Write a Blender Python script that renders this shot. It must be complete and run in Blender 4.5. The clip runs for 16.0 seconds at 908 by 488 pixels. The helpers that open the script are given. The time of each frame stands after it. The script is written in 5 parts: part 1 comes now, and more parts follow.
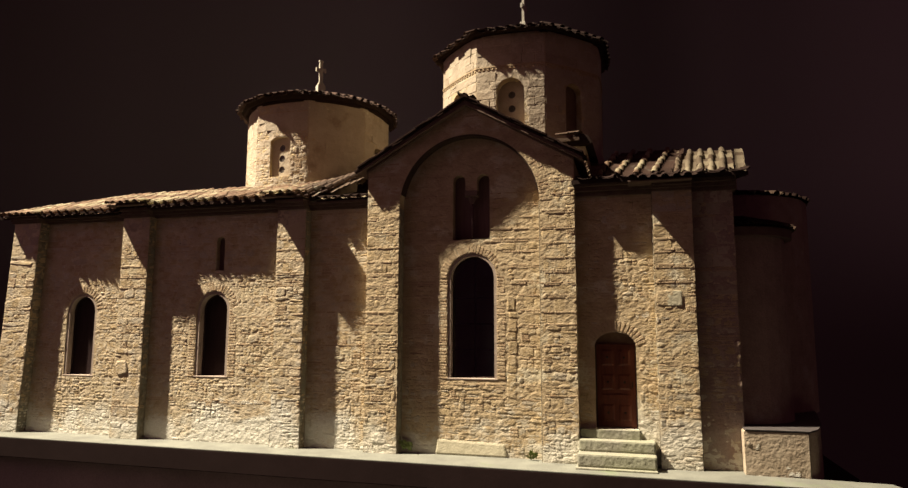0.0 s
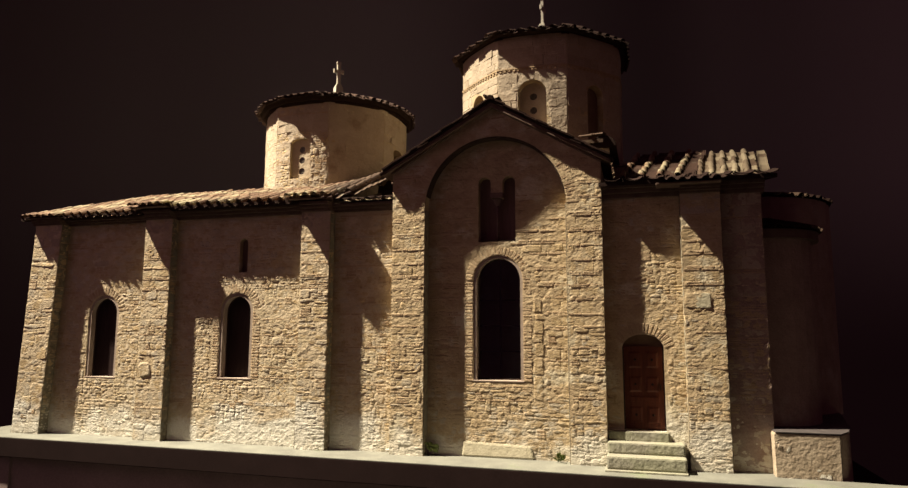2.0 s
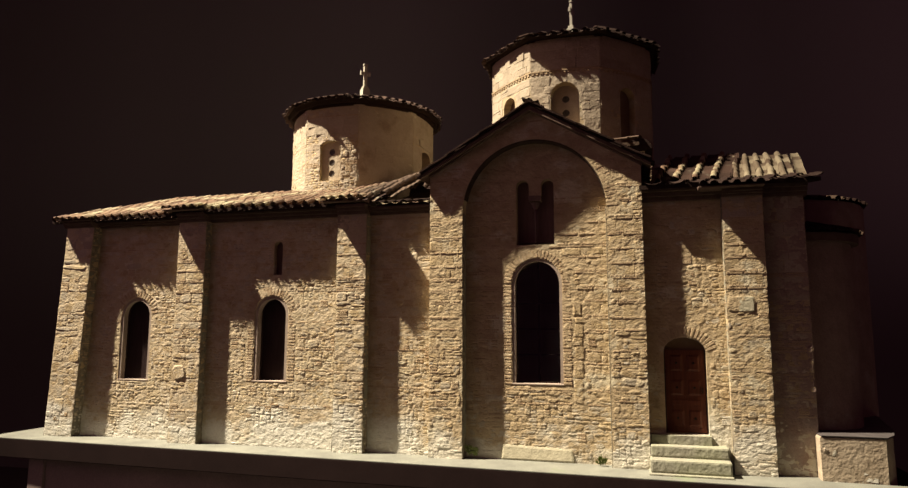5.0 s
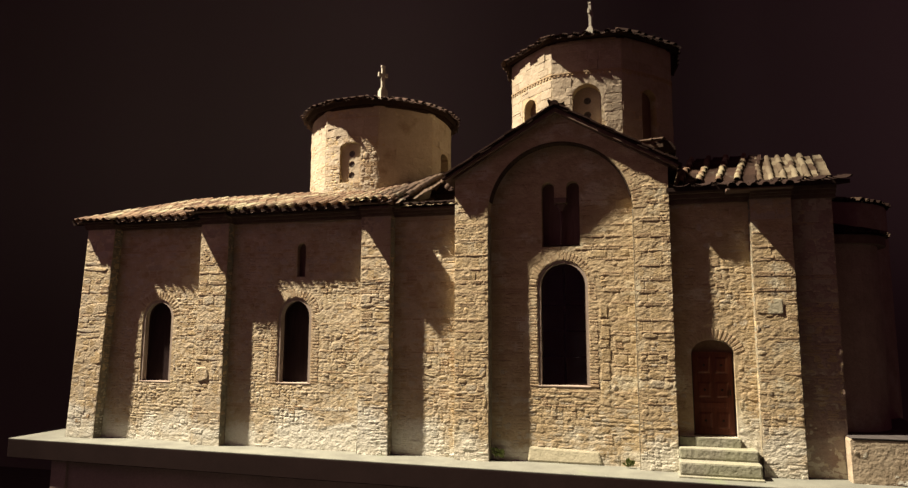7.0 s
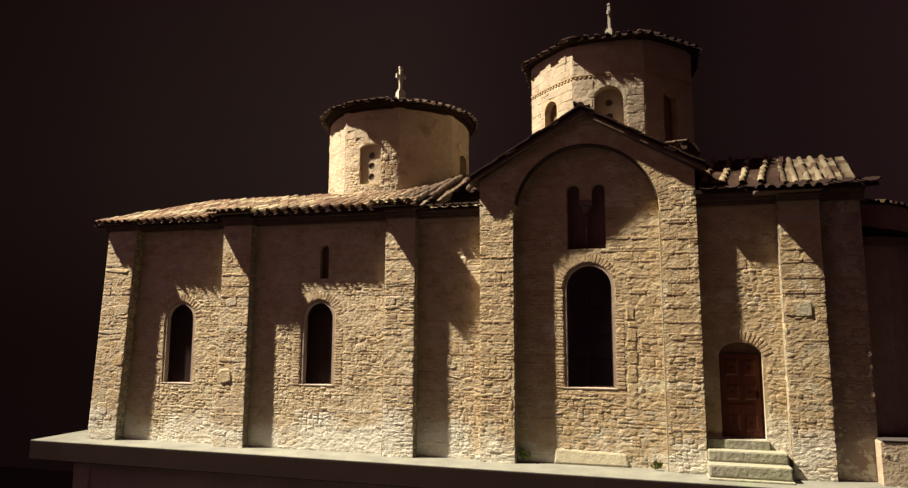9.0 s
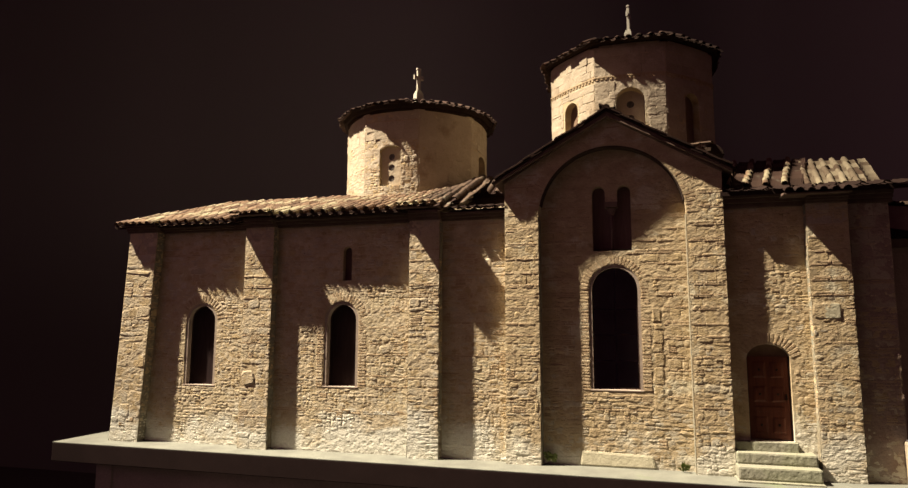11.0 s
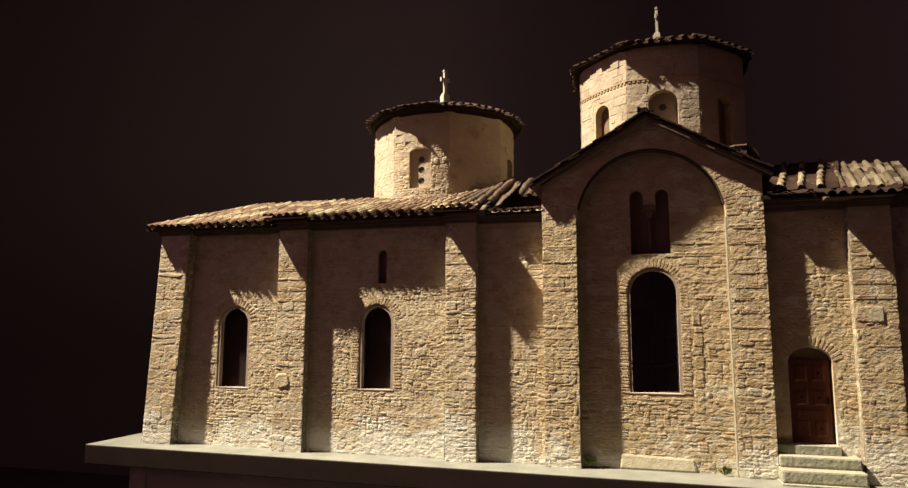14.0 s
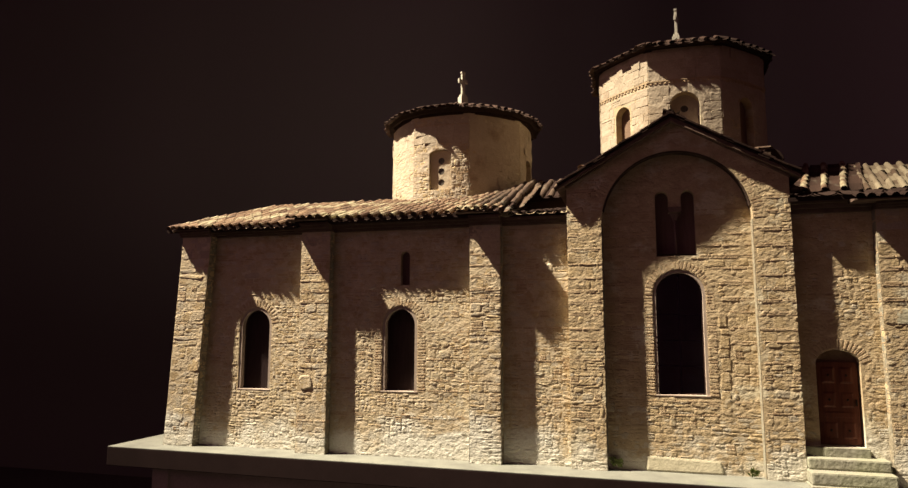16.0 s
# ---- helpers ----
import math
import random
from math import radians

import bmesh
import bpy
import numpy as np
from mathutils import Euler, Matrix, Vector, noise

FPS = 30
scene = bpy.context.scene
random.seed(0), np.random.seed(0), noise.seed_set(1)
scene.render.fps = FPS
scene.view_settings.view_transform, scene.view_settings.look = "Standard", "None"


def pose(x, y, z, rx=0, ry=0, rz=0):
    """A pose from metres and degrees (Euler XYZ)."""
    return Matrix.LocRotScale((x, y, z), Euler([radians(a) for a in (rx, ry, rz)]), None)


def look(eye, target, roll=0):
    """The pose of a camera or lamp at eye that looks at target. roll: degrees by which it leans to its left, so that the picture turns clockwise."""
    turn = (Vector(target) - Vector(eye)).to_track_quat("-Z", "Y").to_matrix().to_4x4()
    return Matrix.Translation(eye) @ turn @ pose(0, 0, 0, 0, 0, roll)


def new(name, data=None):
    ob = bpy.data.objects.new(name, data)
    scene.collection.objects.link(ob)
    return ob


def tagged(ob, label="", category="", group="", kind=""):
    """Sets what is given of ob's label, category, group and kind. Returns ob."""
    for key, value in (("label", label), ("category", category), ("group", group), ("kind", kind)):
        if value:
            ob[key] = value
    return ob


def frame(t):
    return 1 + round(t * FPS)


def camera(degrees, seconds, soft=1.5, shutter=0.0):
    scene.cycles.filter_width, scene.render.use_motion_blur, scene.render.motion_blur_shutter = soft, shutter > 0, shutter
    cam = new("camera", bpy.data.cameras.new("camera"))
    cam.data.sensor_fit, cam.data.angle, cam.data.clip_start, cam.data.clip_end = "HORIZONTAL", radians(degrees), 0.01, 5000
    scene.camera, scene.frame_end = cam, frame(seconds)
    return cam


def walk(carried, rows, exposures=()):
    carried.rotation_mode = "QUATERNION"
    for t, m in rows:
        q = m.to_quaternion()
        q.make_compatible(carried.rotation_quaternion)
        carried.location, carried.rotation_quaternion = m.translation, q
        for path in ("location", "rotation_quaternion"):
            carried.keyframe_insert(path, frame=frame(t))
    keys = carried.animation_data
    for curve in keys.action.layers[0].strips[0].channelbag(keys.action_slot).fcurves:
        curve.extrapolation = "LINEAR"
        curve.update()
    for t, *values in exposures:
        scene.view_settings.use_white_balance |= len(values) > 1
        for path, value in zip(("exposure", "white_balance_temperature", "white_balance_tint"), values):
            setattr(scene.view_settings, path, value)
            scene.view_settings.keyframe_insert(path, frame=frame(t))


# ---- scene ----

# ------------------------------------------------------------------ camera
cam = camera(68.645, 16.0, soft=1.4)
START, SHIFT = (3.8233, -16.5439, 3.1250), (-5.2088, -1.5139, 0.4116)
walk(cam, [(t, pose(*[a + b * t / 16.0 for a, b in zip(START, SHIFT)], 90 + 7.4774, -0.1895, 15.6173))
           for t in [k * 0.5 for k in range(33)]], exposures=[(0.0, 0.0), (16.0, 0.0)])

# ------------------------------------------------------------------ light
KEY_DIR = Vector((0.545, 0.172, -0.840)).normalized()
key = new("key_light", bpy.data.lights.new("key_light", "SPOT"))
key.data.energy, key.data.shadow_soft_size, key.data.color = 5.16e6, 1.7, (1.0, 0.856, 0.655)
key.data.spot_size, key.data.spot_blend = 2 * math.atan(18.5 / 150.0), 1.0
AIM = Vector((-5.0, 0.0, 1.0))
key.matrix_world = look(AIM - KEY_DIR * 150.0, AIM)
# added fill lamp out of view to the west, lifts the shaded fronts
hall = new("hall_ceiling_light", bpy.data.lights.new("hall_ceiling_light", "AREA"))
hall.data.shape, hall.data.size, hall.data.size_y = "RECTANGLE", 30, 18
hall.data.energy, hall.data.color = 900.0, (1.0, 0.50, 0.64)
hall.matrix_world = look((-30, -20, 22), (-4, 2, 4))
world = bpy.data.worlds.new("dark_hall")
scene.world = world
world.use_nodes = True
world.node_tree.nodes["Background"].inputs[0].default_value = (0.66, 0.212, 0.325, 1)
world.node_tree.nodes["Background"].inputs[1].default_value = 0.055


# ------------------------------------------------------------------ materials
def material(name, low, high, rough=0.9, grain=6.0, fine=60.0, bump=0.5, relief=0.02, third=None, third_at=0.62,
             piece=0.0, spec=0.25, stretch=(1, 1, 1), metal=0.0, lumps=8.0, wash=None):
    """Mottled surface: two tones mixed by coarse noise, a third by patches, each piece shifted a little, two scales of relief."""
    low, high, third, wash = [c and (c[0], c[1] * 1.045, c[2] * 1.12) for c in (low, high, third, wash)]
    m = bpy.data.materials.new(name)
    m.use_nodes = True
    nt = m.node_tree
    n, l = nt.nodes, nt.links
    bsdf = n["Principled BSDF"]
    geo = n.new("ShaderNodeNewGeometry")
    mp = n.new("ShaderNodeMapping")
    mp.inputs["Scale"].default_value = stretch
    l.new(geo.outputs["Position"], mp.inputs["Vector"])

    def tex(scale, detail, rough_=0.6):
        t = n.new("ShaderNodeTexNoise")
        t.inputs["Scale"].default_value, t.inputs["Detail"].default_value, t.inputs["Roughness"].default_value = scale, detail, rough_
        l.new(mp.outputs["Vector"], t.inputs["Vector"])
        return t.outputs["Fac"]

    def ramp(fac, a, b, most=1.0):
        r = n.new("ShaderNodeMapRange")
        r.inputs["To Max"].default_value = most
        r.inputs["From Min"].default_value, r.inputs["From Max"].default_value = a, b
        l.new(fac, r.inputs["Value"])
        return r.outputs["Result"]

    def mix(fac, a, b):
        x = n.new("ShaderNodeMix")
        x.data_type = "RGBA"
        l.new(fac, x.inputs[0])
        for sock, v in ((x.inputs[6], a), (x.inputs[7], b)):
            if isinstance(v, tuple):
                sock.default_value = (*v, 1)
            else:
                l.new(v, sock)
        return x.outputs[2]

    def maths(op, a, b):
        x = n.new("ShaderNodeMath")
        x.operation = op
        for sock, v in zip(x.inputs, (a, b)):
            if isinstance(v, (int, float)):
                sock.default_value = v
            else:
                l.new(v, sock)
        return x.outputs[0]

    coarse, thin = tex(grain, 6), tex(fine, 4, 0.7)
    fac = ramp(coarse, 0.32, 0.68)
    if piece:
        info = n.new("ShaderNodeObjectInfo")
        rnd = maths("FRACT", maths("ADD", info.outputs["Random"], geo.outputs["Random Per Island"]), 0.0)
        fac = maths("ADD", maths("MULTIPLY", fac, 1 - piece), maths("MULTIPLY", rnd, piece))
    col = mix(fac, low, high)
    if third:
        col = mix(ramp(tex(grain * 0.35, 5, 0.65), third_at, third_at + 0.1), col, third)
    if wash:
        sep = n.new("ShaderNodeSeparateXYZ")
        l.new(geo.outputs["Position"], sep.inputs[0])
        splash = maths("ADD", tex(0.55, 5, 0.7), maths("MULTIPLY", sep.outputs[2], -0.18))
        # a broad patch of lime at the foot of the nave wall
        off = [maths("MULTIPLY", maths("ADD", sep.outputs[k], -c), q) for k, c, q in ((0, -6.2, 0.9), (2, 0.25, 2.2))]
        spot = maths("ADD", maths("MULTIPLY", off[0], off[0]), maths("MULTIPLY", off[1], off[1]))
        splash = maths("ADD", splash, ramp(spot, 1.5, 0.0, 0.5))
        col = mix(maths("MULTIPLY", ramp(splash, 0.33, 0.46), 0.95), col, wash)
    dark = mix(ramp(thin, 0.3, 0.75), (0.68, 0.66, 0.63), (1.0, 1.0, 1.0))
    mul = n.new("ShaderNodeMix")
    mul.data_type, mul.blend_type = "RGBA", "MULTIPLY"
    mul.inputs[0].default_value = 1.0
    l.new(col, mul.inputs[6])
    l.new(dark, mul.inputs[7])
    l.new(mul.outputs[2], bsdf.inputs["Base Color"])
    bsdf.inputs["Roughness"].default_value = rough
    bsdf.inputs["Specular IOR Level"].default_value = spec
    bsdf.inputs["Metallic"].default_value = metal
    if bump:
        b = n.new("ShaderNodeBump")
        b.inputs["Strength"].default_value, b.inputs["Distance"].default_value = bump, relief
        l.new(maths("ADD", maths("ADD", tex(lumps, 2.5, 0.45), maths("MULTIPLY", tex(lumps * 2.6, 1.5, 0.5), 0.60)), maths("MULTIPLY", thin, 0.13)), b.inputs["Height"])
        l.new(b.outputs["Normal"], bsdf.inputs["Normal"])
    return m


STONE = material("rubble_stone", wash=(0.68, 0.625, 0.49), low=(0.370, 0.264, 0.139), high=(0.58, 0.443, 0.248), grain=3.0, fine=40, bump=1.0, relief=0.015, stretch=(0.85, 0.85, 1.2), piece=0.30,
                 third=(0.60, 0.52, 0.355), third_at=0.57, lumps=13.0)
PALE = material("pale_rubble_stone", wash=(0.68, 0.625, 0.49), low=(0.40, 0.325, 0.215), high=(0.60, 0.515, 0.375), grain=3.0, fine=40, bump=1.0, relief=0.015, stretch=(0.85, 0.85, 1.2), piece=0.5, lumps=13.0)
MORTAR = material("lime_mortar", wash=(0.68, 0.625, 0.49), low=(0.41, 0.304, 0.173), high=(0.57, 0.442, 0.266), grain=3.0, fine=45, bump=1.0, relief=0.015, stretch=(0.85, 0.85, 1.2), lumps=13.0,
                  third=(0.60, 0.52, 0.355), third_at=0.52)
PALE_MORTAR = material("pale_lime_mortar", wash=(0.70, 0.66, 0.54), low=(0.455, 0.355, 0.222), high=(0.62, 0.505, 0.335), grain=3.0, fine=45, bump=1.0, relief=0.015, stretch=(0.85, 0.85, 1.2), lumps=13.0,
                       third=(0.52, 0.415, 0.255), third_at=0.52)
ASHLAR = material("dressed_stone", (0.37, 0.296, 0.205), (0.51, 0.418, 0.298), grain=2.0, fine=40, bump=1.0, relief=0.016, piece=0.6, lumps=6.0, third=(0.33, 0.25, 0.165), third_at=0.54)
BRICK = material("thin_brick", wash=(0.70, 0.66, 0.54), low=(0.37, 0.255, 0.145), high=(0.53, 0.40, 0.245), grain=4.0, fine=50, bump=0.8, relief=0.012, piece=0.6, lumps=12)
TILE = material("clay_tile", (0.080, 0.042, 0.027), (0.255, 0.160, 0.092), grain=3.0, fine=40, bump=0.8, relief=0.010, piece=0.7,
                third=(0.36, 0.31, 0.19), third_at=0.51, lumps=14)
PALE_TILE = material("pale_tile", (0.085, 0.050, 0.030), (0.33, 0.27, 0.175), grain=3.0, fine=40, bump=0.8, relief=0.010, piece=0.85, lumps=14)
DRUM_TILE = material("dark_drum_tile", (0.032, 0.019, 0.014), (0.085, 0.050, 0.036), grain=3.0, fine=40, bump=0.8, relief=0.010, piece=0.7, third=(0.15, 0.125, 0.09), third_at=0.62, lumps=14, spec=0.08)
# unseen far slopes are made pale to throw light back onto the drums
BOUNCE_TILE = material("pale_lichened_tile", (0.36, 0.30, 0.22), (0.52, 0.46, 0.36), grain=3.0, fine=40, bump=0.8, relief=0.010, piece=0.5, lumps=14)
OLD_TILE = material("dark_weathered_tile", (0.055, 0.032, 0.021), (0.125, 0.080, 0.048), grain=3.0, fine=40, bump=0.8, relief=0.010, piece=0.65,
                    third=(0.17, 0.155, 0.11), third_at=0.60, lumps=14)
# near-black tile: shade under eaves and between tiles is put into its colour
SHADE_TILE = material("sooty_tile", (0.024, 0.015, 0.012), (0.046, 0.029, 0.023), spec=0.03, grain=5.0, bump=0.6, relief=0.010, piece=0.5)
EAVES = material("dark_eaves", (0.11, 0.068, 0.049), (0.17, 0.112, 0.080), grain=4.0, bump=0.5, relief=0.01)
MARBLE = material("pale_marble", (0.46, 0.42, 0.32), (0.62, 0.57, 0.45), rough=0.6, grain=5.0, fine=50, bump=0.6, relief=0.012, piece=0.3)
PAVING = material("paving_slab", (0.145, 0.142, 0.116), (0.215, 0.213, 0.17), rough=0.8, grain=1.3, fine=30, bump=0.3, relief=0.006,
                  third=(0.18, 0.20, 0.125), third_at=0.6)
EDGE = material("painted_board", (0.017, 0.0095, 0.0085), (0.024, 0.0135, 0.012), rough=0.9, grain=0.6, fine=30, bump=0.1, spec=0.05)
PLINTH = material("dark_plinth", (0.23, 0.172, 0.150), (0.30, 0.225, 0.196), rough=0.8, grain=0.4, fine=25, bump=0.1)
DOOR = material("red_brown_wood", (0.088, 0.023, 0.0120), (0.150, 0.042, 0.020), rough=0.55, grain=3.0, fine=40, bump=0.4, relief=0.006, stretch=(6, 6, 0.6))
IRON = material("dark_iron", (0.02, 0.016, 0.013), (0.04, 0.03, 0.025), rough=0.5, bump=0.2, metal=0.6)
JAMB = material("jamb_plaster", (0.34, 0.26, 0.20), (0.45, 0.36, 0.28), grain=3.0, fine=50, bump=0.4, relief=0.006)
FRAME = material("dark_window_wood", (0.022, 0.010, 0.008), (0.038, 0.018, 0.013), rough=0.6, grain=4, stretch=(4, 4, 0.5), bump=0.2)
PODIUM_PLASTER = material("patched_podium_plaster", (0.34, 0.262, 0.175), (0.50, 0.405, 0.285), grain=2.5, fine=40, bump=1.0, relief=0.016, third=(0.36, 0.20, 0.135), third_at=0.60)
# near-black verge tile; on drum eaves and apse its tone replaces shade
VERGE = material("blackened_verge_tile", (0.020, 0.012, 0.010), (0.052, 0.032, 0.025), rough=1.0, grain=5.0, bump=0.6, relief=0.010, piece=0.6, spec=0.0)
PALE_BLOCK = material("pale_dressed_block", (0.42, 0.375, 0.255), (0.53, 0.475, 0.33), grain=4.0, fine=40, bump=1.0, relief=0.012)
SLATE = material("dark_slate", (0.055, 0.045, 0.042), (0.11, 0.095, 0.088), rough=0.6, grain=3.0, bump=0.4, relief=0.006)
BARS = material("blackened_red_wood", (0.010, 0.004, 0.004), (0.016, 0.007, 0.006), rough=0.9, bump=0.2, spec=0.02)
# mottled plaster of the arch jambs; on pilaster sides its darkness stands for shade
STAINED_SHADED = material("stained_jamb_plaster", (0.15, 0.125, 0.085), (0.36, 0.30, 0.20), grain=7.0, fine=40, bump=1.0, relief=0.02, third=(0.25, 0.235, 0.175), third_at=0.5)
INSIDE = material("dim_interior_plaster", (0.50, 0.35, 0.28), (0.62, 0.45, 0.36), bump=0.1)
VELVET = material("dark_hall_wall", (0.085, 0.066, 0.058), (0.085, 0.066, 0.058), rough=1.0, grain=0.05, fine=3, bump=0, spec=0.0)
BLACK = material("dark_hall_floor", (0.070, 0.060, 0.053), (0.078, 0.067, 0.059), rough=1.0, grain=0.05, fine=3, bump=0, spec=0.0)
LEAF = material("weed_leaf", (0.10, 0.13, 0.03), (0.22, 0.24, 0.08), rough=0.7, grain=20, bump=0.1, piece=0.6)
SHUTTER = material("dark_boards", (0.15, 0.088, 0.074), (0.20, 0.12, 0.10), rough=0.7, grain=3, stretch=(5, 5, 0.5), bump=0.3)
BROWN = material("brown_weathered_stone", wash=(0.44, 0.36, 0.285), low=(0.30, 0.208, 0.158), high=(0.40, 0.285, 0.215), grain=2.5, fine=40, bump=1.0, relief=0.018, third=(0.42, 0.325, 0.25), third_at=0.58, lumps=9.0)
STEP = material("worn_step_stone", (0.245, 0.228, 0.168), (0.33, 0.31, 0.232), rough=0.85, grain=2.5, fine=40, bump=1.0, relief=0.026, lumps=4, third=(0.30, 0.29, 0.20), third_at=0.5)
TYMPANUM = material("brown_limewash", (0.17, 0.105, 0.065), (0.24, 0.155, 0.10), grain=3.0, bump=0.5)
# near-black sheet added in the narrow windows for their unlit interior
WINDOW_FILL = material("near_black_boards", (0.028, 0.018, 0.017), (0.042, 0.027, 0.025), spec=0.03, rough=0.8, grain=3, stretch=(5, 5, 0.5), bump=0.3)
SHADE_PLASTER = material("soot_stained_plaster", (0.045, 0.029, 0.022), (0.080, 0.052, 0.038), grain=3.0, bump=0.5, spec=0.05)
DUSTY = material("dusty_glass", (0.035, 0.028, 0.022), (0.12, 0.10, 0.08), rough=0.35, grain=14, fine=60, bump=0.2, relief=0.004)
# light falloff on the hall wall is painted in: lighter high up, in broad bands
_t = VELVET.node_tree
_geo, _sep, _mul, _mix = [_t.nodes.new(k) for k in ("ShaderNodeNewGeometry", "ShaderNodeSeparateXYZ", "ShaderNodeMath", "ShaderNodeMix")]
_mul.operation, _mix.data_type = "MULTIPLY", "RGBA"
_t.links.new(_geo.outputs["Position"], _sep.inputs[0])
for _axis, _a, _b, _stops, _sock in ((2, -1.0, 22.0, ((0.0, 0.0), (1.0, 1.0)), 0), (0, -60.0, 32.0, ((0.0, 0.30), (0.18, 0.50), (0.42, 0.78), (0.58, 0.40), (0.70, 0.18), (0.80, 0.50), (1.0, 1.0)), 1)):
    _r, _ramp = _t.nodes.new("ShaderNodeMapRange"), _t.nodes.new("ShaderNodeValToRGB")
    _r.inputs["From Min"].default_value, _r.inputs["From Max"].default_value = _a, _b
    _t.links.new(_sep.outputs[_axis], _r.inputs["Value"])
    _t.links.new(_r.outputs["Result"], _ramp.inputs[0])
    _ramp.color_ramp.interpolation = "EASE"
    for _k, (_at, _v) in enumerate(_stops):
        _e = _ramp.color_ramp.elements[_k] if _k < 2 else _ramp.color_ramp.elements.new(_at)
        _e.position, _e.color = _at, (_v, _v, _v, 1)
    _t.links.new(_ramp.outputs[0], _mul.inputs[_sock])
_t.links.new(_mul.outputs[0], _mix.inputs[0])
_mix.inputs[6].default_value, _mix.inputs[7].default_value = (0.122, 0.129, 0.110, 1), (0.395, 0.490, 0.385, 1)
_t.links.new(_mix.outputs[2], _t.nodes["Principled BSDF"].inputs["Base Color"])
GLASS = bpy.data.materials.new("window_glass")
GLASS.use_nodes = True
_g = GLASS.node_tree.nodes["Principled BSDF"]
_g.inputs["Base Color"].default_value, _g.inputs["Roughness"].default_value = (0.9, 0.9, 0.85, 1), 0.08
_g.inputs["Transmission Weight"].default_value = 1.0

rng = random.Random(7)


# ------------------------------------------------------------------ mesh helpers
class Shape:
    """Gathers faces for one mesh."""

    def __init__(self):
        self.v, self.f = [], []

    def add(self, verts, faces):
        o = len(self.v)
        self.v += [tuple(p) for p in verts]
        self.f += [tuple(i + o for i in q) for q in faces]
        return self

    def box(self, x0, x1, y0, y1, z0, z1):
        return self.add([(x0, y0, z0), (x1, y0, z0), (x1, y1, z0), (x0, y1, z0), (x0, y0, z1), (x1, y0, z1), (x1, y1, z1), (x0, y1, z1)],
                        [(3, 2, 1, 0), (4, 5, 6, 7), (0, 1, 5, 4), (1, 2, 6, 5), (2, 3, 7, 6), (3, 0, 4, 7)])

    def prism(self, base, top):
        """A closed solid between two loops with as many corners."""
        n = len(base)
        return self.add(list(base) + list(top), [tuple(reversed(range(n))), tuple(range(n, 2 * n))] +
                        [(i, (i + 1) % n, n + (i + 1) % n, n + i) for i in range(n)])

    def mesh(self, name, mat, bevel=0.0, smooth=False):
        me = bpy.data.meshes.new(name)
        me.from_pydata(self.v, [], self.f)
        bm = bmesh.new()
        bm.from_mesh(me)
        bmesh.ops.recalc_face_normals(bm, faces=bm.faces)
        if bevel:
            sharp = [e for e in bm.edges if len(e.link_faces) == 2 and e.calc_face_angle() > 0.5]
            bmesh.ops.bevel(bm, geom=sharp, offset=bevel, segments=2, profile=0.6, affect="EDGES")
        for q in bm.faces:
            q.smooth = smooth
        bm.to_mesh(me)
        bm.free()
        me.materials.append(mat)
        return me


def part(name, shape, mat, parent=None, label="", bevel=0.0, smooth=False):
    me = shape.mesh(name, mat, bevel, smooth) if isinstance(shape, Shape) else shape
    ob = new(name, me)
    if parent is not None:
        ob.parent = parent
    return tagged(ob, label)


def setting(name, shape, mat, label, category, bevel=0.0, smooth=False):
    """A piece of the hall or the ground."""
    return tagged(part(name, shape, mat, None, label, bevel, smooth), "", category, "", "structure")


def thing(name, label, category, at=(0, 0, 0)):
    ob = new(name)
    ob.location = at
    return tagged(ob, label, category)


CHURCH = thing("church", "old stone church with two drums and weathered clay-tile roofs", "church")


def fabric(name, shape, mat, label, bevel=0.0, smooth=False):
    """A part of the church: a wall, a roof, a pilaster."""
    return part(name, shape, mat, CHURCH, label, bevel, smooth)


def unit(name, label, at):
    """A part of the church that has parts of its own: a window or a door."""
    ob = new(name)
    ob.location, ob.parent = at, CHURCH
    return tagged(ob, label)


def frame_at(o, u, n):
    """A wall's own frame: u along it, v straight up, w out of it."""
    u, n = Vector(u).normalized(), Vector(n).normalized()
    v = Vector((0, 0, 1))
    m = Matrix.Identity(4)
    for i, c in enumerate((u, v, n)):
        m.col[i][:3] = c
    m.col[3][:3] = o
    return m


def arch_loop(cx, w, z0, z1, rise=None, n=14):
    """Outline of an opening with a round (or flatter) head, counter-clockwise in (u, v)."""
    r = w / 2
    rise = r if rise is None else rise
    pts = [(cx - r, z0), (cx + r, z0)]
    for k in range(n + 1):
        a = math.pi * k / n
        pts.append((cx + r * math.cos(a), z1 - rise + rise * math.sin(a)))
    return pts


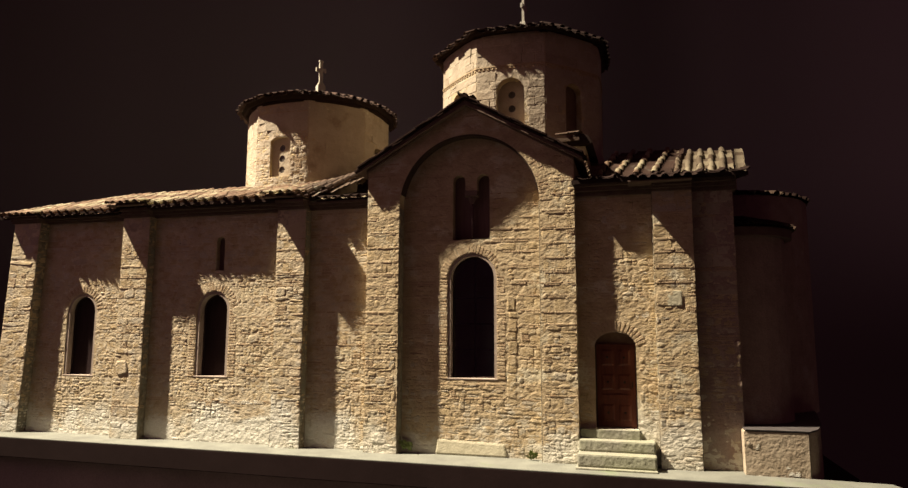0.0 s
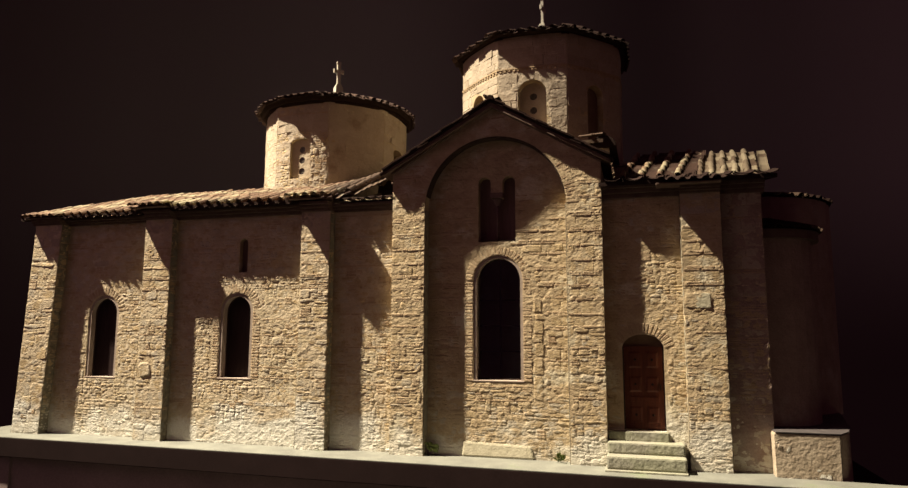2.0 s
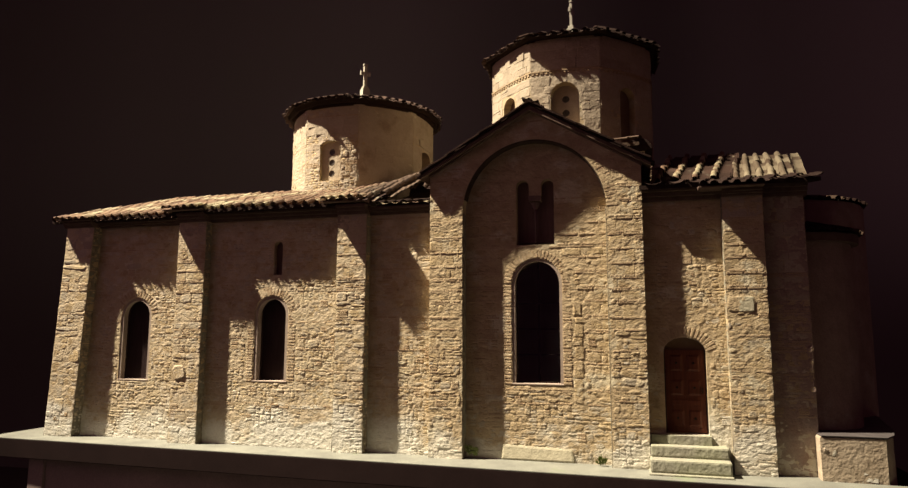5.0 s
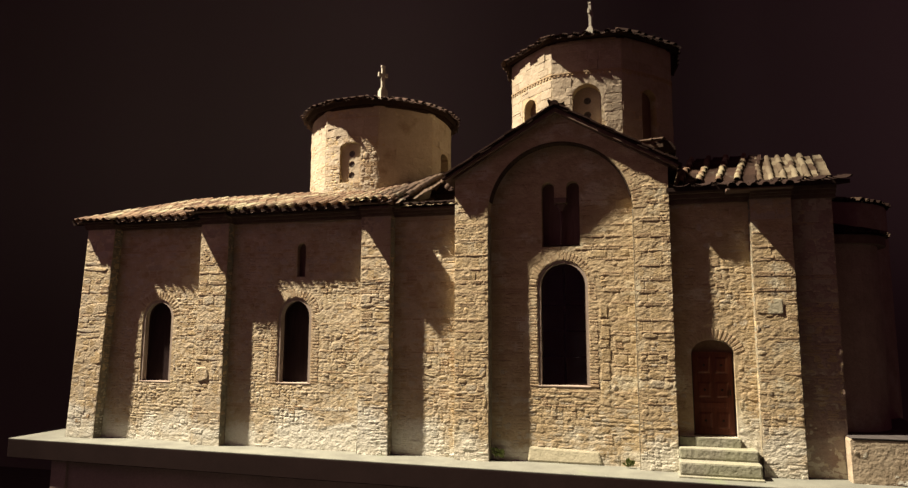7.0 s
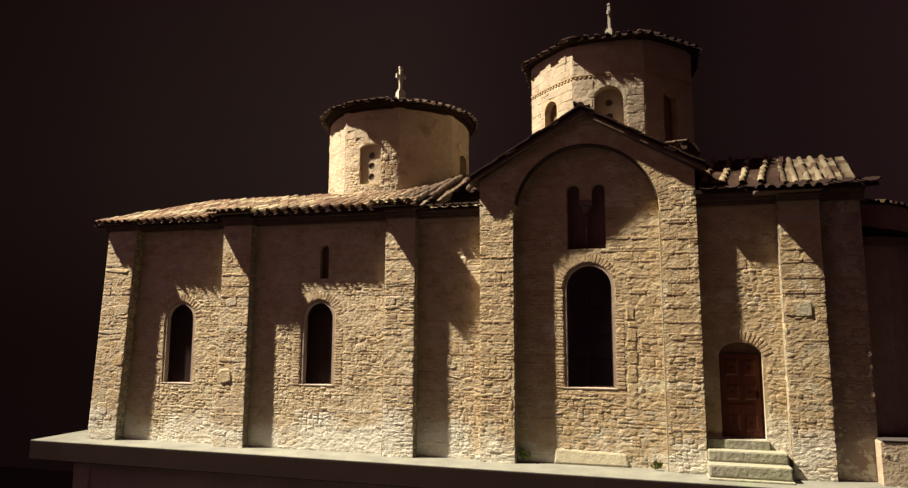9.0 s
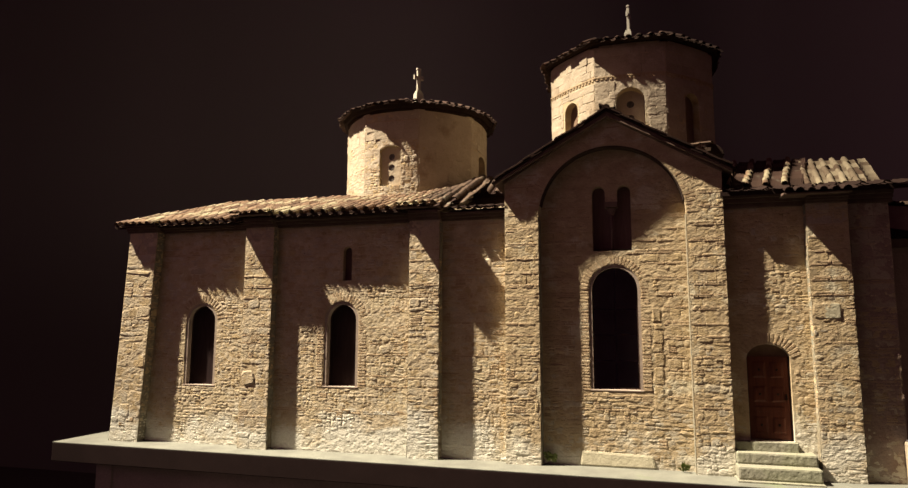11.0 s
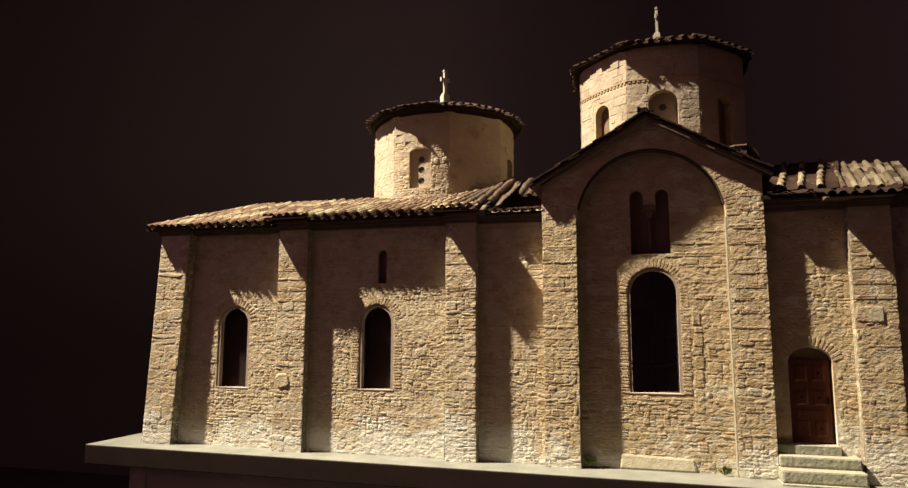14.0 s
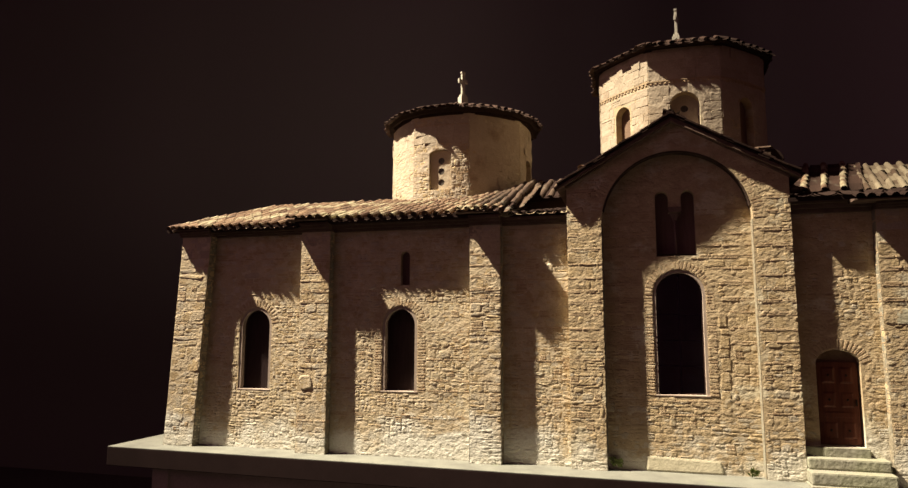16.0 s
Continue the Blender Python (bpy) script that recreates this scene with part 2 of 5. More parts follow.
def panel(outer, holes, m, depth, bend=None):
    """A wall slab of that depth, going back from the frame's plane, with openings right through it."""
    bm = bmesh.new()
    loops = []
    for pts in [outer] + holes:
        vs = [bm.verts.new((u, v, 0)) for u, v in pts]
        es = [bm.edges.new((vs[i], vs[(i + 1) % len(vs)])) for i in range(len(vs))]
        loops.append((vs, es))
    bmesh.ops.triangle_fill(bm, use_beauty=True, use_dissolve=False, edges=[e for _, es in loops for e in es])
    bm.verts.index_update()
    front = [v.co.copy() for v in bm.verts]
    faces = [tuple(v.index for v in f.verts) for f in bm.faces]
    s = Shape()
    n = len(front)
    verts = [m @ v for v in front] + [m @ Vector((v.x, v.y, -depth)) for v in front]
    fs = list(faces) + [tuple(i + n for i in reversed(f)) for f in faces]
    for vs, _ in loops:
        ids = [v.index for v in vs]
        fs += [(ids[i], ids[(i + 1) % len(ids)], ids[(i + 1) % len(ids)] + n, ids[i] + n) for i in range(len(ids))]
    bm.free()
    if bend:
        inv = m.inverted()
        me = bpy.data.meshes.new("bent")
        me.from_pydata([inv @ v for v in verts], [], fs)
        bm = bmesh.new()
        bm.from_mesh(me)
        bpy.data.meshes.remove(me)
        us = [p[0] for p in outer]
        for i in range(1, 10):
            bmesh.ops.bisect_plane(bm, geom=bm.verts[:] + bm.edges[:] + bm.faces[:], plane_co=(min(us) + (max(us) - min(us)) * i / 10, 0, 0), plane_no=(1, 0, 0))
        bm.verts.index_update()
        verts = [m @ Vector((v.co.x, v.co.y, v.co.z + bend(v.co.x))) for v in bm.verts]
        fs = [tuple(v.index for v in f.verts) for f in bm.faces]
        bm.free()
    return s.add(verts, fs)


# ------------------------------------------------------------------ stones
def stone_mesh(name, seed, mat, cut=(0.05, 0.40), uneven=0.12, inset=(0.74, 0.95), tops=(0.7, 1.15), soft=True, lean=0.5, rim=(0.1, 0.45)):
    """A rough block about 1 x 1, standing out of its bed by 1: broken corners, a shoulder and a tilted, uneven face."""
    r = random.Random(seed)
    loop = []
    for cx, cy, first in ((0.5, -0.5, True), (0.5, 0.5, False), (-0.5, 0.5, True), (-0.5, -0.5, False)):
        a, b = r.uniform(*cut), r.uniform(*cut)
        along, up = (cx - math.copysign(a, cx), cy), (cx, cy - math.copysign(b, cy))
        loop += [along, up] if first else [up, along]
    if cut[1] > 0.3:
        loop = [p for i, q in enumerate(loop) for p in (q, ((q[0] + loop[(i + 1) % 8][0]) * 0.5 * r.uniform(0.93, 1.06), (q[1] + loop[(i + 1) % 8][1]) * 0.5 * r.uniform(0.93, 1.06)))]
    loop = [(x * (1 - r.random() * uneven), y * (1 - r.random() * uneven)) for x, y in loop]
    k = len(loop)
    tx, ty = r.uniform(-lean, lean), r.uniform(-lean, lean)
    q = [r.uniform(*inset) for _ in loop]
    v = [(x, y, -1.2) for x, y in loop]
    v += [(x * 0.985, y * 0.985, r.uniform(*rim)) for x, y in loop]
    v += [(x * g, y * g, r.uniform(*tops) + tx * x + ty * y) for (x, y), g in zip(loop, q)]
    v += [(x * g * 0.5, y * g * 0.5, r.uniform(*tops) + 0.5 * (tx * x + ty * y)) for (x, y), g in zip(loop, q)]
    v.append((r.uniform(-0.15, 0.15), r.uniform(-0.15, 0.15), r.uniform(*tops)))
    f = []
    for a in (0, k, 2 * k):
        f += [(a + i, a + (i + 1) % k, a + k + (i + 1) % k, a + k + i) for i in range(k)]
    f += [(3 * k + i, 3 * k + (i + 1) % k, 4 * k) for i in range(k)]
    me = bpy.data.meshes.new(name)
    me.from_pydata(v, [], f)
    me.materials.append(mat)
    if soft:
        me.polygons.foreach_set("use_smooth", [True] * len(f))
    return me


STONES = [stone_mesh("stone", 10 + i, STONE, (0.08, 0.42), 0.13, (0.66, 0.90), (0.78, 1.12), True, 0.35, (0.0, 0.35)) for i in range(20)]
SQUARES = [stone_mesh("stone", 120 + i, STONE, (0.02, 0.12), 0.05, (0.86, 0.95), (0.9, 1.08), True, 0.15, (0.2, 0.5)) for i in range(12)]
PALES = [stone_mesh("pale_stone", 40 + i, PALE, (0.08, 0.42), 0.13, (0.66, 0.90), (0.78, 1.12), True, 0.35, (0.0, 0.35)) for i in range(8)]
PALE_SQUARE = stone_mesh("pale_block", 171, PALE_BLOCK, (0.02, 0.08), 0.03, (0.90, 0.96), (0.97, 1.04), True, 0.05, (0.4, 0.6))
BLOCKS = [stone_mesh("block", 60 + i, ASHLAR, (0.01, 0.04), 0.015, (0.95, 0.985), (0.97, 1.03), False, 0.04, (0.5, 0.7)) for i in range(8)]
BRICKS = [stone_mesh("brick", 90 + i, BRICK, (0.02, 0.12), 0.04, (0.86, 0.95), (0.85, 1.1), False, 0.12, (0.3, 0.6)) for i in range(8)]


def inside(loop, u, v):
    hit = False
    for i in range(len(loop)):
        (a, b), (c, d) = loop[i], loop[i - 1]
        if (b > v) != (d > v) and u < (c - a) * (v - b) / (d - b) + a:
            hit = not hit
    return hit


def lay(parent, m, pieces, limit=300, near=(1.0, 1.5), bend=None):
    """Sets pieces (mesh, u, v, width, height, stand, turn) into the wall of frame m; the nearest as parts, the rest joined."""
    pieces = sorted(pieces, key=lambda p: (p[1] + m.translation.x - near[0]) ** 2 + 2 * (p[2] - near[1]) ** 2)
    rest = {}
    for i, (me, u, v, w, h, d, turn) in enumerate(pieces):
        tilt = Matrix.Rotation(rng.gauss(0, 0.02), 4, "X") @ Matrix.Rotation(rng.gauss(0, 0.02), 4, "Y")
        if bend:
            tilt = Matrix.Rotation(-math.atan((bend(u + 0.01) - bend(u - 0.01)) / 0.02), 4, "Y") @ tilt
        t = m @ Matrix.Translation((u, v, bend(u) if bend else 0)) @ Matrix.Rotation(turn, 4, "Z") @ tilt @ Matrix.Diagonal((w, h, d * 0.88, 1))
        if i < limit:
            ob = new(me.name.split(".")[0], me)
            ob.parent = parent
            ob.matrix_basis = parent.matrix_basis.inverted() @ t
        else:
            vs, fs, mat = rest.setdefault(me.name.split(".")[0], ([], [], me.materials[0]))
            co = np.array([p.co[:] for p in me.vertices])
            start = sum(len(c) for c in vs)
            fs += [tuple(k + start for k in q.vertices) for q in me.polygons]
            vs.append(co @ np.array(t.to_3x3()).T + np.array(t.translation))
    for kind_name, (vs, fs, mat) in rest.items():
        me = bpy.data.meshes.new(kind_name + "_field")
        me.from_pydata(np.concatenate(vs).tolist(), [], fs)
        me.materials.append(mat)
        me.polygons.foreach_set("use_smooth", [kind_name.endswith("stone")] * len(me.polygons))
        ob = new(kind_name + "_field", me)
        ob.parent = parent
        tagged(ob, kind="stuff")


def field(u, v, scale, seed):
    """Smooth value noise from -1 to 1 over arrays."""
    table = np.random.default_rng(seed).uniform(-1, 1, (64, 64))
    x, y = u * scale, v * scale
    i, j = np.floor(x).astype(int), np.floor(y).astype(int)
    a, b = x - i, y - j
    a, b = a * a * (3 - 2 * a), b * b * (3 - 2 * b)
    i0, i1, j0, j1 = i % 64, (i + 1) % 64, j % 64, (j + 1) % 64
    return (table[i0, j0] * (1 - a) + table[i1, j0] * a) * (1 - b) + (table[i0, j1] * (1 - a) + table[i1, j1] * a) * b


def within(loop, u, v):
    """Which points of the arrays lie inside the outline."""
    hit = np.zeros(u.shape, bool)
    for (a, b), (c, d) in zip(loop, loop[-1:] + loop[:-1]):
        if b != d:
            hit ^= ((b > v) != (d > v)) & (u < (c - a) * (v - b) / (d - b) + a)
    return hit


def skin(parent, m, outer, holes, pieces, seed, mat, smear=lambda u, v: 0.0, grain=0.022, bend=None, level=-0.003, rugged=1.0):
    """The pointed face of a wall: rough mortar pressed between the stones and partly over them."""
    us, vs = [p[0] for p in outer], [p[1] for p in outer]
    u0, u1, v0, v1 = min(us) + 0.003, max(us) - 0.003, min(vs) + 0.002, max(vs) - 0.003
    nu, nv = max(2, int((u1 - u0) / grain)), max(2, int((v1 - v0) / grain))
    gu, gv = np.linspace(u0, u1, nu + 1), np.linspace(v0, v1, nv + 1)
    U, V = np.meshgrid(gu, gv)
    wu = U + 0.022 * field(U, V, 4.0, seed + 1) + 0.012 * field(U, V, 11.0, seed + 2)
    wv = V + 0.016 * field(U, V, 4.0, seed + 3) + 0.010 * field(U, V, 11.0, seed + 4)
    cover = np.clip(0.5 + 0.9 * field(U, V, 1.1, seed + 5) + 0.4 * field(U, V, 2.7, seed + 6) + smear(U, V), 0, 1)
    rough = 0.0045 * field(U, V, 6.0, seed + 7) + 0.0045 * field(U, V * 1.3, 11.0, seed + 8) + 0.0030 * field(U, V * 1.2, 23.0, seed + 9)
    rough *= rugged
    pits = np.clip(field(U, V * 1.6, 8.0, seed + 10) - 0.35, 0, 1) * 0.016 * rugged
    H = level + 0.010 * cover + rough - pits
    du, dv = (u1 - u0) / nu, (v1 - v0) / nv
    for me, u, v, w, h, d, turn in pieces:
        reach = max(w, h) * 0.62 + 0.05
        i0, i1 = max(0, int((u - reach - u0) / du)), min(nu + 1, int((u + reach - u0) / du) + 2)
        j0, j1 = max(0, int((v - reach - v0) / dv)), min(nv + 1, int((v + reach - v0) / dv) + 2)
        if i0 >= i1 or j0 >= j1:
            continue
        a, b = wu[j0:j1, i0:i1] - u, wv[j0:j1, i0:i1] - v
        c, sn = math.cos(turn), math.sin(turn)
        x, y = np.abs(c * a + sn * b) / (w * 0.5), np.abs(c * b - sn * a) / (h * 0.5)
        edge = 0.013 / min(w, h) * 2
        prof = np.clip((1.0 + edge * 0.55 - (x ** 4 + y ** 4) ** 0.25) / edge, 0, 1)
        prof = prof * prof * (3 - 2 * prof)
        keep = H[j0:j1, i0:i1]
        top = level * 0.5 + (d - level * 0.5) * 0.85 * prof + rough[j0:j1, i0:i1] * (0.35 if me.name.startswith("brick") else 0.8)
        np.maximum(keep, np.where(prof > 0, top, -1), out=keep)
    if bend:
        H = H + np.vectorize(bend)(U)
    ok = within(outer, U, V)
    for q in holes:
        ok &= ~within(q, U, V)
    cells = ok[:-1, :-1] & ok[1:, :-1] & ok[:-1, 1:] & ok[1:, 1:]
    jj, ii = np.nonzero(cells)
    n = nu + 1
    quad = np.stack([jj * n + ii, jj * n + ii + 1, (jj + 1) * n + ii + 1, (jj + 1) * n + ii], 1)
    used, flat = np.unique(quad, return_inverse=True)
    co = np.stack([U.ravel()[used], V.ravel()[used], H.ravel()[used]], 1)
    co = co @ np.array(m.to_3x3()).T + np.array(m.translation)
    me = bpy.data.meshes.new("pointing")
    me.from_pydata(co.tolist(), [], flat.reshape(-1, 4).tolist())
    me.polygons.foreach_set("use_smooth", [True] * len(me.polygons))
    me.materials.append(mat)
    ob = new("pointing", me)
    ob.parent = parent
    ob.matrix_parent_inverse = parent.matrix_basis.inverted()
    return tagged(ob, "rough lime pointing between the stones", kind="stuff")


def coursed(outer, holes, style, seed, wobble=0.03):
    """Rough courses inside the outline and clear of the holes."""
    r = random.Random(seed)
    us, vs = [p[0] for p in outer], [p[1] for p in outer]
    u0, u1, v0, v1 = min(us), max(us), min(vs), max(vs)
    out, v, brick = [], v0, True
    phase = r.random() * 50

    def free(u, w, vv, h):
        k = 2 + int(w / 0.16)
        for a in [-0.46 + 0.92 * i / k for i in range(k + 1)]:
            for b in (-0.46, 0, 0.46):
                p = (u + a * w, vv + b * h)
                if not inside(outer, *p) or any(inside(q, *p) for q in holes):
                    return False
        return True

    def put(kind, u, w, vv, h, d):
        if kind is STONES and h > 0.09 and 0.14 < w < 0.36 and r.random() < 0.16:
            k = 2 if h < 0.14 else 3
            for j in range(k):
                put(BRICKS, u + r.uniform(-0.01, 0.01), w * r.uniform(0.85, 1.0), vv + h * ((j + 0.5) / k - 0.5), h / k - 0.014, 0.012)
            return
        vv += wobble * (0.4 if vv > style.get("alt_above", 99) else 1.0) * noise.noise((u * 0.7 + phase, vv * 0.9, phase))
        if w > 0.05 and h > 0.025:
            if free(u, w, vv, h):
                # flush patches, smeared over with mortar
                patch = noise.noise((u * 0.6 + phase, vv * 0.9, 3.1))
                if kind in (STONES, SQUARES) and patch > (0.05 + 0.20 * vv if vv < 1.0 else 0.25):
                    d *= 0.45
                if (0.58 * (u + 7.1)) ** 2 + (1.9 * (vv - 0.2)) ** 2 < 1.0:
                    if r.random() < 0.8:
                        return
                    d *= 0.35
                if kind is STONES and r.random() < max(1.0 - 0.42 * vv, 0.5 if u < -3.3 else 0.1):
                    kind = PALES
                out.append((r.choice(kind), u, vv, w, h, d * (r.uniform(0.8, 1.2) if kind is BRICKS else r.choices((r.uniform(0.3, 0.6), r.uniform(0.6, 1.1), r.uniform(1.1, 1.7)), (0.30, 0.48, 0.22))[0]),
                            r.gauss(0, 0.015 if kind is BRICKS and w > 0.2 else style.get("turn", 0.05))))
            elif w > 0.16:
                put(kind, u - w / 4, w / 2 - 0.01, vv, h, d)
                put(kind, u + w / 4, w / 2 - 0.01, vv, h, d)

    while v < v1 - 0.03:
        alt = v > style.get("alt_above", 99)
        brick = (not brick and v - v0 > 0.1) if alt else r.random() < style["brick"]
        h = r.uniform(0.045, 0.060) * (2 if alt and r.random() < 0.5 else 1) if brick else r.uniform(*((0.20, 0.34) if alt else style["h"]))
        h = min(h, v1 - v)
        u = u0 - r.uniform(0, 0.1)
        while u < u1 - 0.02:
            w = r.uniform(0.32, 0.62) if brick else r.uniform(0.26, 0.70) if alt else r.uniform(*style["w"]) * (1.8 if r.random() < 0.14 else 1)
            a, b = max(u, u0), min(u + w, u1)
            if u1 - b < 0.08:
                b = u1
            w2, c, g = b - a, (a + b) / 2, style["gap"] * r.uniform(0.7, 1.5)
            if brick and h > 0.08:
                put(BRICKS, c, w2 - 0.012, v + h * 0.25, h / 2 - 0.014, 0.014)
                put(BRICKS, c + 0.06, w2 - 0.012, v + h * 0.75, h / 2 - 0.014, 0.014)
            elif brick:
                put(BRICKS, c, w2 - 0.012, v + h / 2, h - 0.012, 0.014 if alt else 0.011)
            elif alt and w2 > 0.34 and r.random() < 0.5:
                put(SQUARES, c - 0.04, w2 - 0.09, v + h / 2, h - 0.02, style["d"] * 0.55)
                put(BRICKS, b - 0.032, 0.042, v + h / 2, h - 0.03, 0.014)
            elif (r.random() < (0.16 if alt else style["split"]) or h > 1.1 * w2) and h > 0.12:
                k = 2 if h < 0.2 or r.random() < 0.55 else 3
                cuts = sorted(r.uniform(0.3, 0.7) if k == 2 else r.uniform(0.2 + 0.35 * j, 0.4 + 0.35 * j) for j in range(k - 1))
                low = 0.0
                for top in cuts + [1.0]:
                    hh = h * (top - low)
                    if w2 > 0.3 and r.random() < 0.4:
                        cut = r.uniform(0.35, 0.65)
                        put(style["kind"], a + w2 * cut / 2, w2 * cut - g, v + h * (low + top) / 2, hh - g, style["d"])
                        put(style["kind"], b - w2 * (1 - cut) / 2, w2 * (1 - cut) - g, v + h * (low + top) / 2, hh - g, style["d"])
                    else:
                        put(style["kind"], c, w2 - g, v + h * (low + top) / 2, hh - g, style["d"])
                    low = top
            else:
                put(SQUARES if alt else style["kind"], c, w2 - g, v + h / 2, h - g - (0.01 if alt else 0), style["d"] * (0.55 if alt else 1))
            u = b if b < u1 else u1
        v += h
    return out


RUBBLE = dict(h=(0.10, 0.26), w=(0.08, 0.27), split=0.74, brick=0.09, gap=0.018, d=0.0110, kind=STONES, turn=0.16)
COURSES = dict(h=(0.12, 0.28), w=(0.12, 0.44), split=0.58, brick=0.22, gap=0.016, d=0.0100, kind=STONES, turn=0.06, alt_above=3.1)
BIG = dict(h=(0.24, 0.48), w=(0.26, 0.60), split=0.32, brick=0.10, gap=0.020, d=0.0100, kind=STONES, turn=0.07)
FAINT = dict(h=(0.12, 0.28), w=(0.18, 0.50), split=0.4, brick=0.15, gap=0.014, d=0.006, kind=STONES, turn=0.03)
SMOOTH = dict(h=(0.22, 0.36), w=(0.30, 0.70), split=0.0, brick=0.08, gap=0.012, d=0.006, kind=BLOCKS, turn=0.006)


def limed(above=99.0):
    """Lime laid on thickest towards the ground, and flush joints in the coursed work above a height."""
    return lambda u, v: 0.75 * np.clip(0.9 - v, 0, 1) + 0.95 * np.clip(1.2 - (0.58 * (u + 7.1)) ** 2 - (1.9 * (v - 0.2)) ** 2, 0, 1) - 0.2 + 0.55 * np.clip((v - above) * 4, 0, 1)


def band(outer, z0, z1):
    """The part of a straight-sided outline between two heights."""
    us = [p[0] for p in outer]
    return [(min(us), z0), (max(us), z0), (max(us), z1), (min(us), z1)]


def ring(cx, cz, r0, r1, a0, a1, count, d=0.012):
    """Bricks set fanwise round an arch."""
    out = []
    for k in range(count):
        a = radians(a0 + (a1 - a0) * (k + 0.5) / count)
        rm = (r0 + r1) / 2
        w = rm * abs(radians(a1 - a0)) / count
        out.append((rng.choice(BRICKS), cx + rm * math.cos(a), cz + rm * math.sin(a), (r1 - r0) * rng.uniform(0.9, 1.02), w * rng.uniform(0.58, 0.74),
                    d * rng.uniform(0.8, 1.3), a))
    return out


def jamb(u0, u1, z0, z1, pitch=0.085):
    """A stack of bricks beside an opening."""
    out, z = [], z0
    while z < z1 - pitch * 0.5:
        h = pitch * rng.uniform(0.75, 1.15)
        w = (u1 - u0) * rng.uniform(0.85, 1.1)
        out.append((rng.choice(BRICKS), (u0 + u1) / 2, z + h / 2, w, h * 0.66, 0.010 * rng.uniform(0.7, 1.4), rng.gauss(0, 0.03)))
        z += h
    return out


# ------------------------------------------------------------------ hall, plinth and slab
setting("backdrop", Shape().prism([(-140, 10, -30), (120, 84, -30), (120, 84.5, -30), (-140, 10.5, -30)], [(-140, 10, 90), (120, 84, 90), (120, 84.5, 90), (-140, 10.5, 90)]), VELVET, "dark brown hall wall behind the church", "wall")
setting("floor", Shape().box(-60, 60, -60, 20, -6.4, -6), BLACK, "dark floor of the hall", "floor")
SLAB = [(-17.33, -0.60), (8.98, -1.13), (8.75, -0.28), (7.55, -0.19), (6.06, -0.15), (6.06, 13.0), (-17.33, 13.0)]
slab = thing("display_base", "dark painted display base under the church", "plinth", (-4, 6, -6))


def base_part(nm, shape, mat, label="", bevel=0.0):
    o = part(nm, shape, mat, None, label, bevel)
    o.parent, o.matrix_parent_inverse = slab, Matrix.Translation((4, -6, 6))


base_part("tabletop_edge", Shape().prism([(x, y, -0.57) for x, y in SLAB], [(x, y, -0.03) for x, y in SLAB]), EDGE, "dark painted slab edge", 0.02)
for x0 in (-15.75, 6.9):
    base_part("leg", Shape().box(x0, x0 + 0.55, -0.46, 0.4, -6, -0.573), PLINTH)
base_part("shelf", Shape().box(6.065, 8.65, -0.14, 12.9, -0.57, -0.302), EDGE, "low dark shelf under the podium", 0.01)
base_part("panel", Shape().box(-15.3, 7.3, -0.38, 12.4, -6, -0.575), PLINTH)
setting("pavement", Shape().prism([(x, y, -0.03) for x, y in SLAB], [(x, y, 0.0) for x, y in SLAB]), PAVING, "pale worn stone paving round the church", "pavement", 0.008)

# ------------------------------------------------------------------ walls of the south front
TOP = 6.52
SOUTH, BACK = (0, -1, 0), 1.0
# planes of the recessed bays: narthex, nave, beside the transept, blind arch, wing
Y1, Y2, Y3, Y5, Y6 = 0.42, 0.28, 0.28, 0.33, 0.28


def south(y):
    return frame_at((0, y, 0), (1, 0, 0), SOUTH)


def wall(name, label, x0, x1, y, holes=(), z1=TOP, styles=(), extra=(), keep=(), seed=0, back=BACK, outer=None, face=MORTAR):
    """A stretch of the south front; styles: (from, to, style) by height; keep: outlines that the rough stones leave free."""
    outer = outer or [(x0, 0), (x1, 0), (x1, z1), (x0, z1)]
    m = south(y)
    ob = fabric(name, panel(outer, [h for h in holes], m, back - y), MORTAR, label)
    pieces = []
    for k, (a, b, style) in enumerate(styles):
        pieces += coursed(band(outer, a, b) if len(outer) == 4 else outer, list(holes) + list(keep), style, seed * 17 + k)
    pieces += list(extra)
    lay(ob, m, pieces)
    skin(ob, m, outer, list(holes), pieces, seed * 100, face, limed(min(st[2].get("alt_above", 99) for st in styles)))
    return ob


def grown(cx, w, z0, z1, g, rise=None, below=0.0):
    return arch_loop(cx, w + 2 * g, z0 - below, z1 + g, None if rise is None else rise + g)


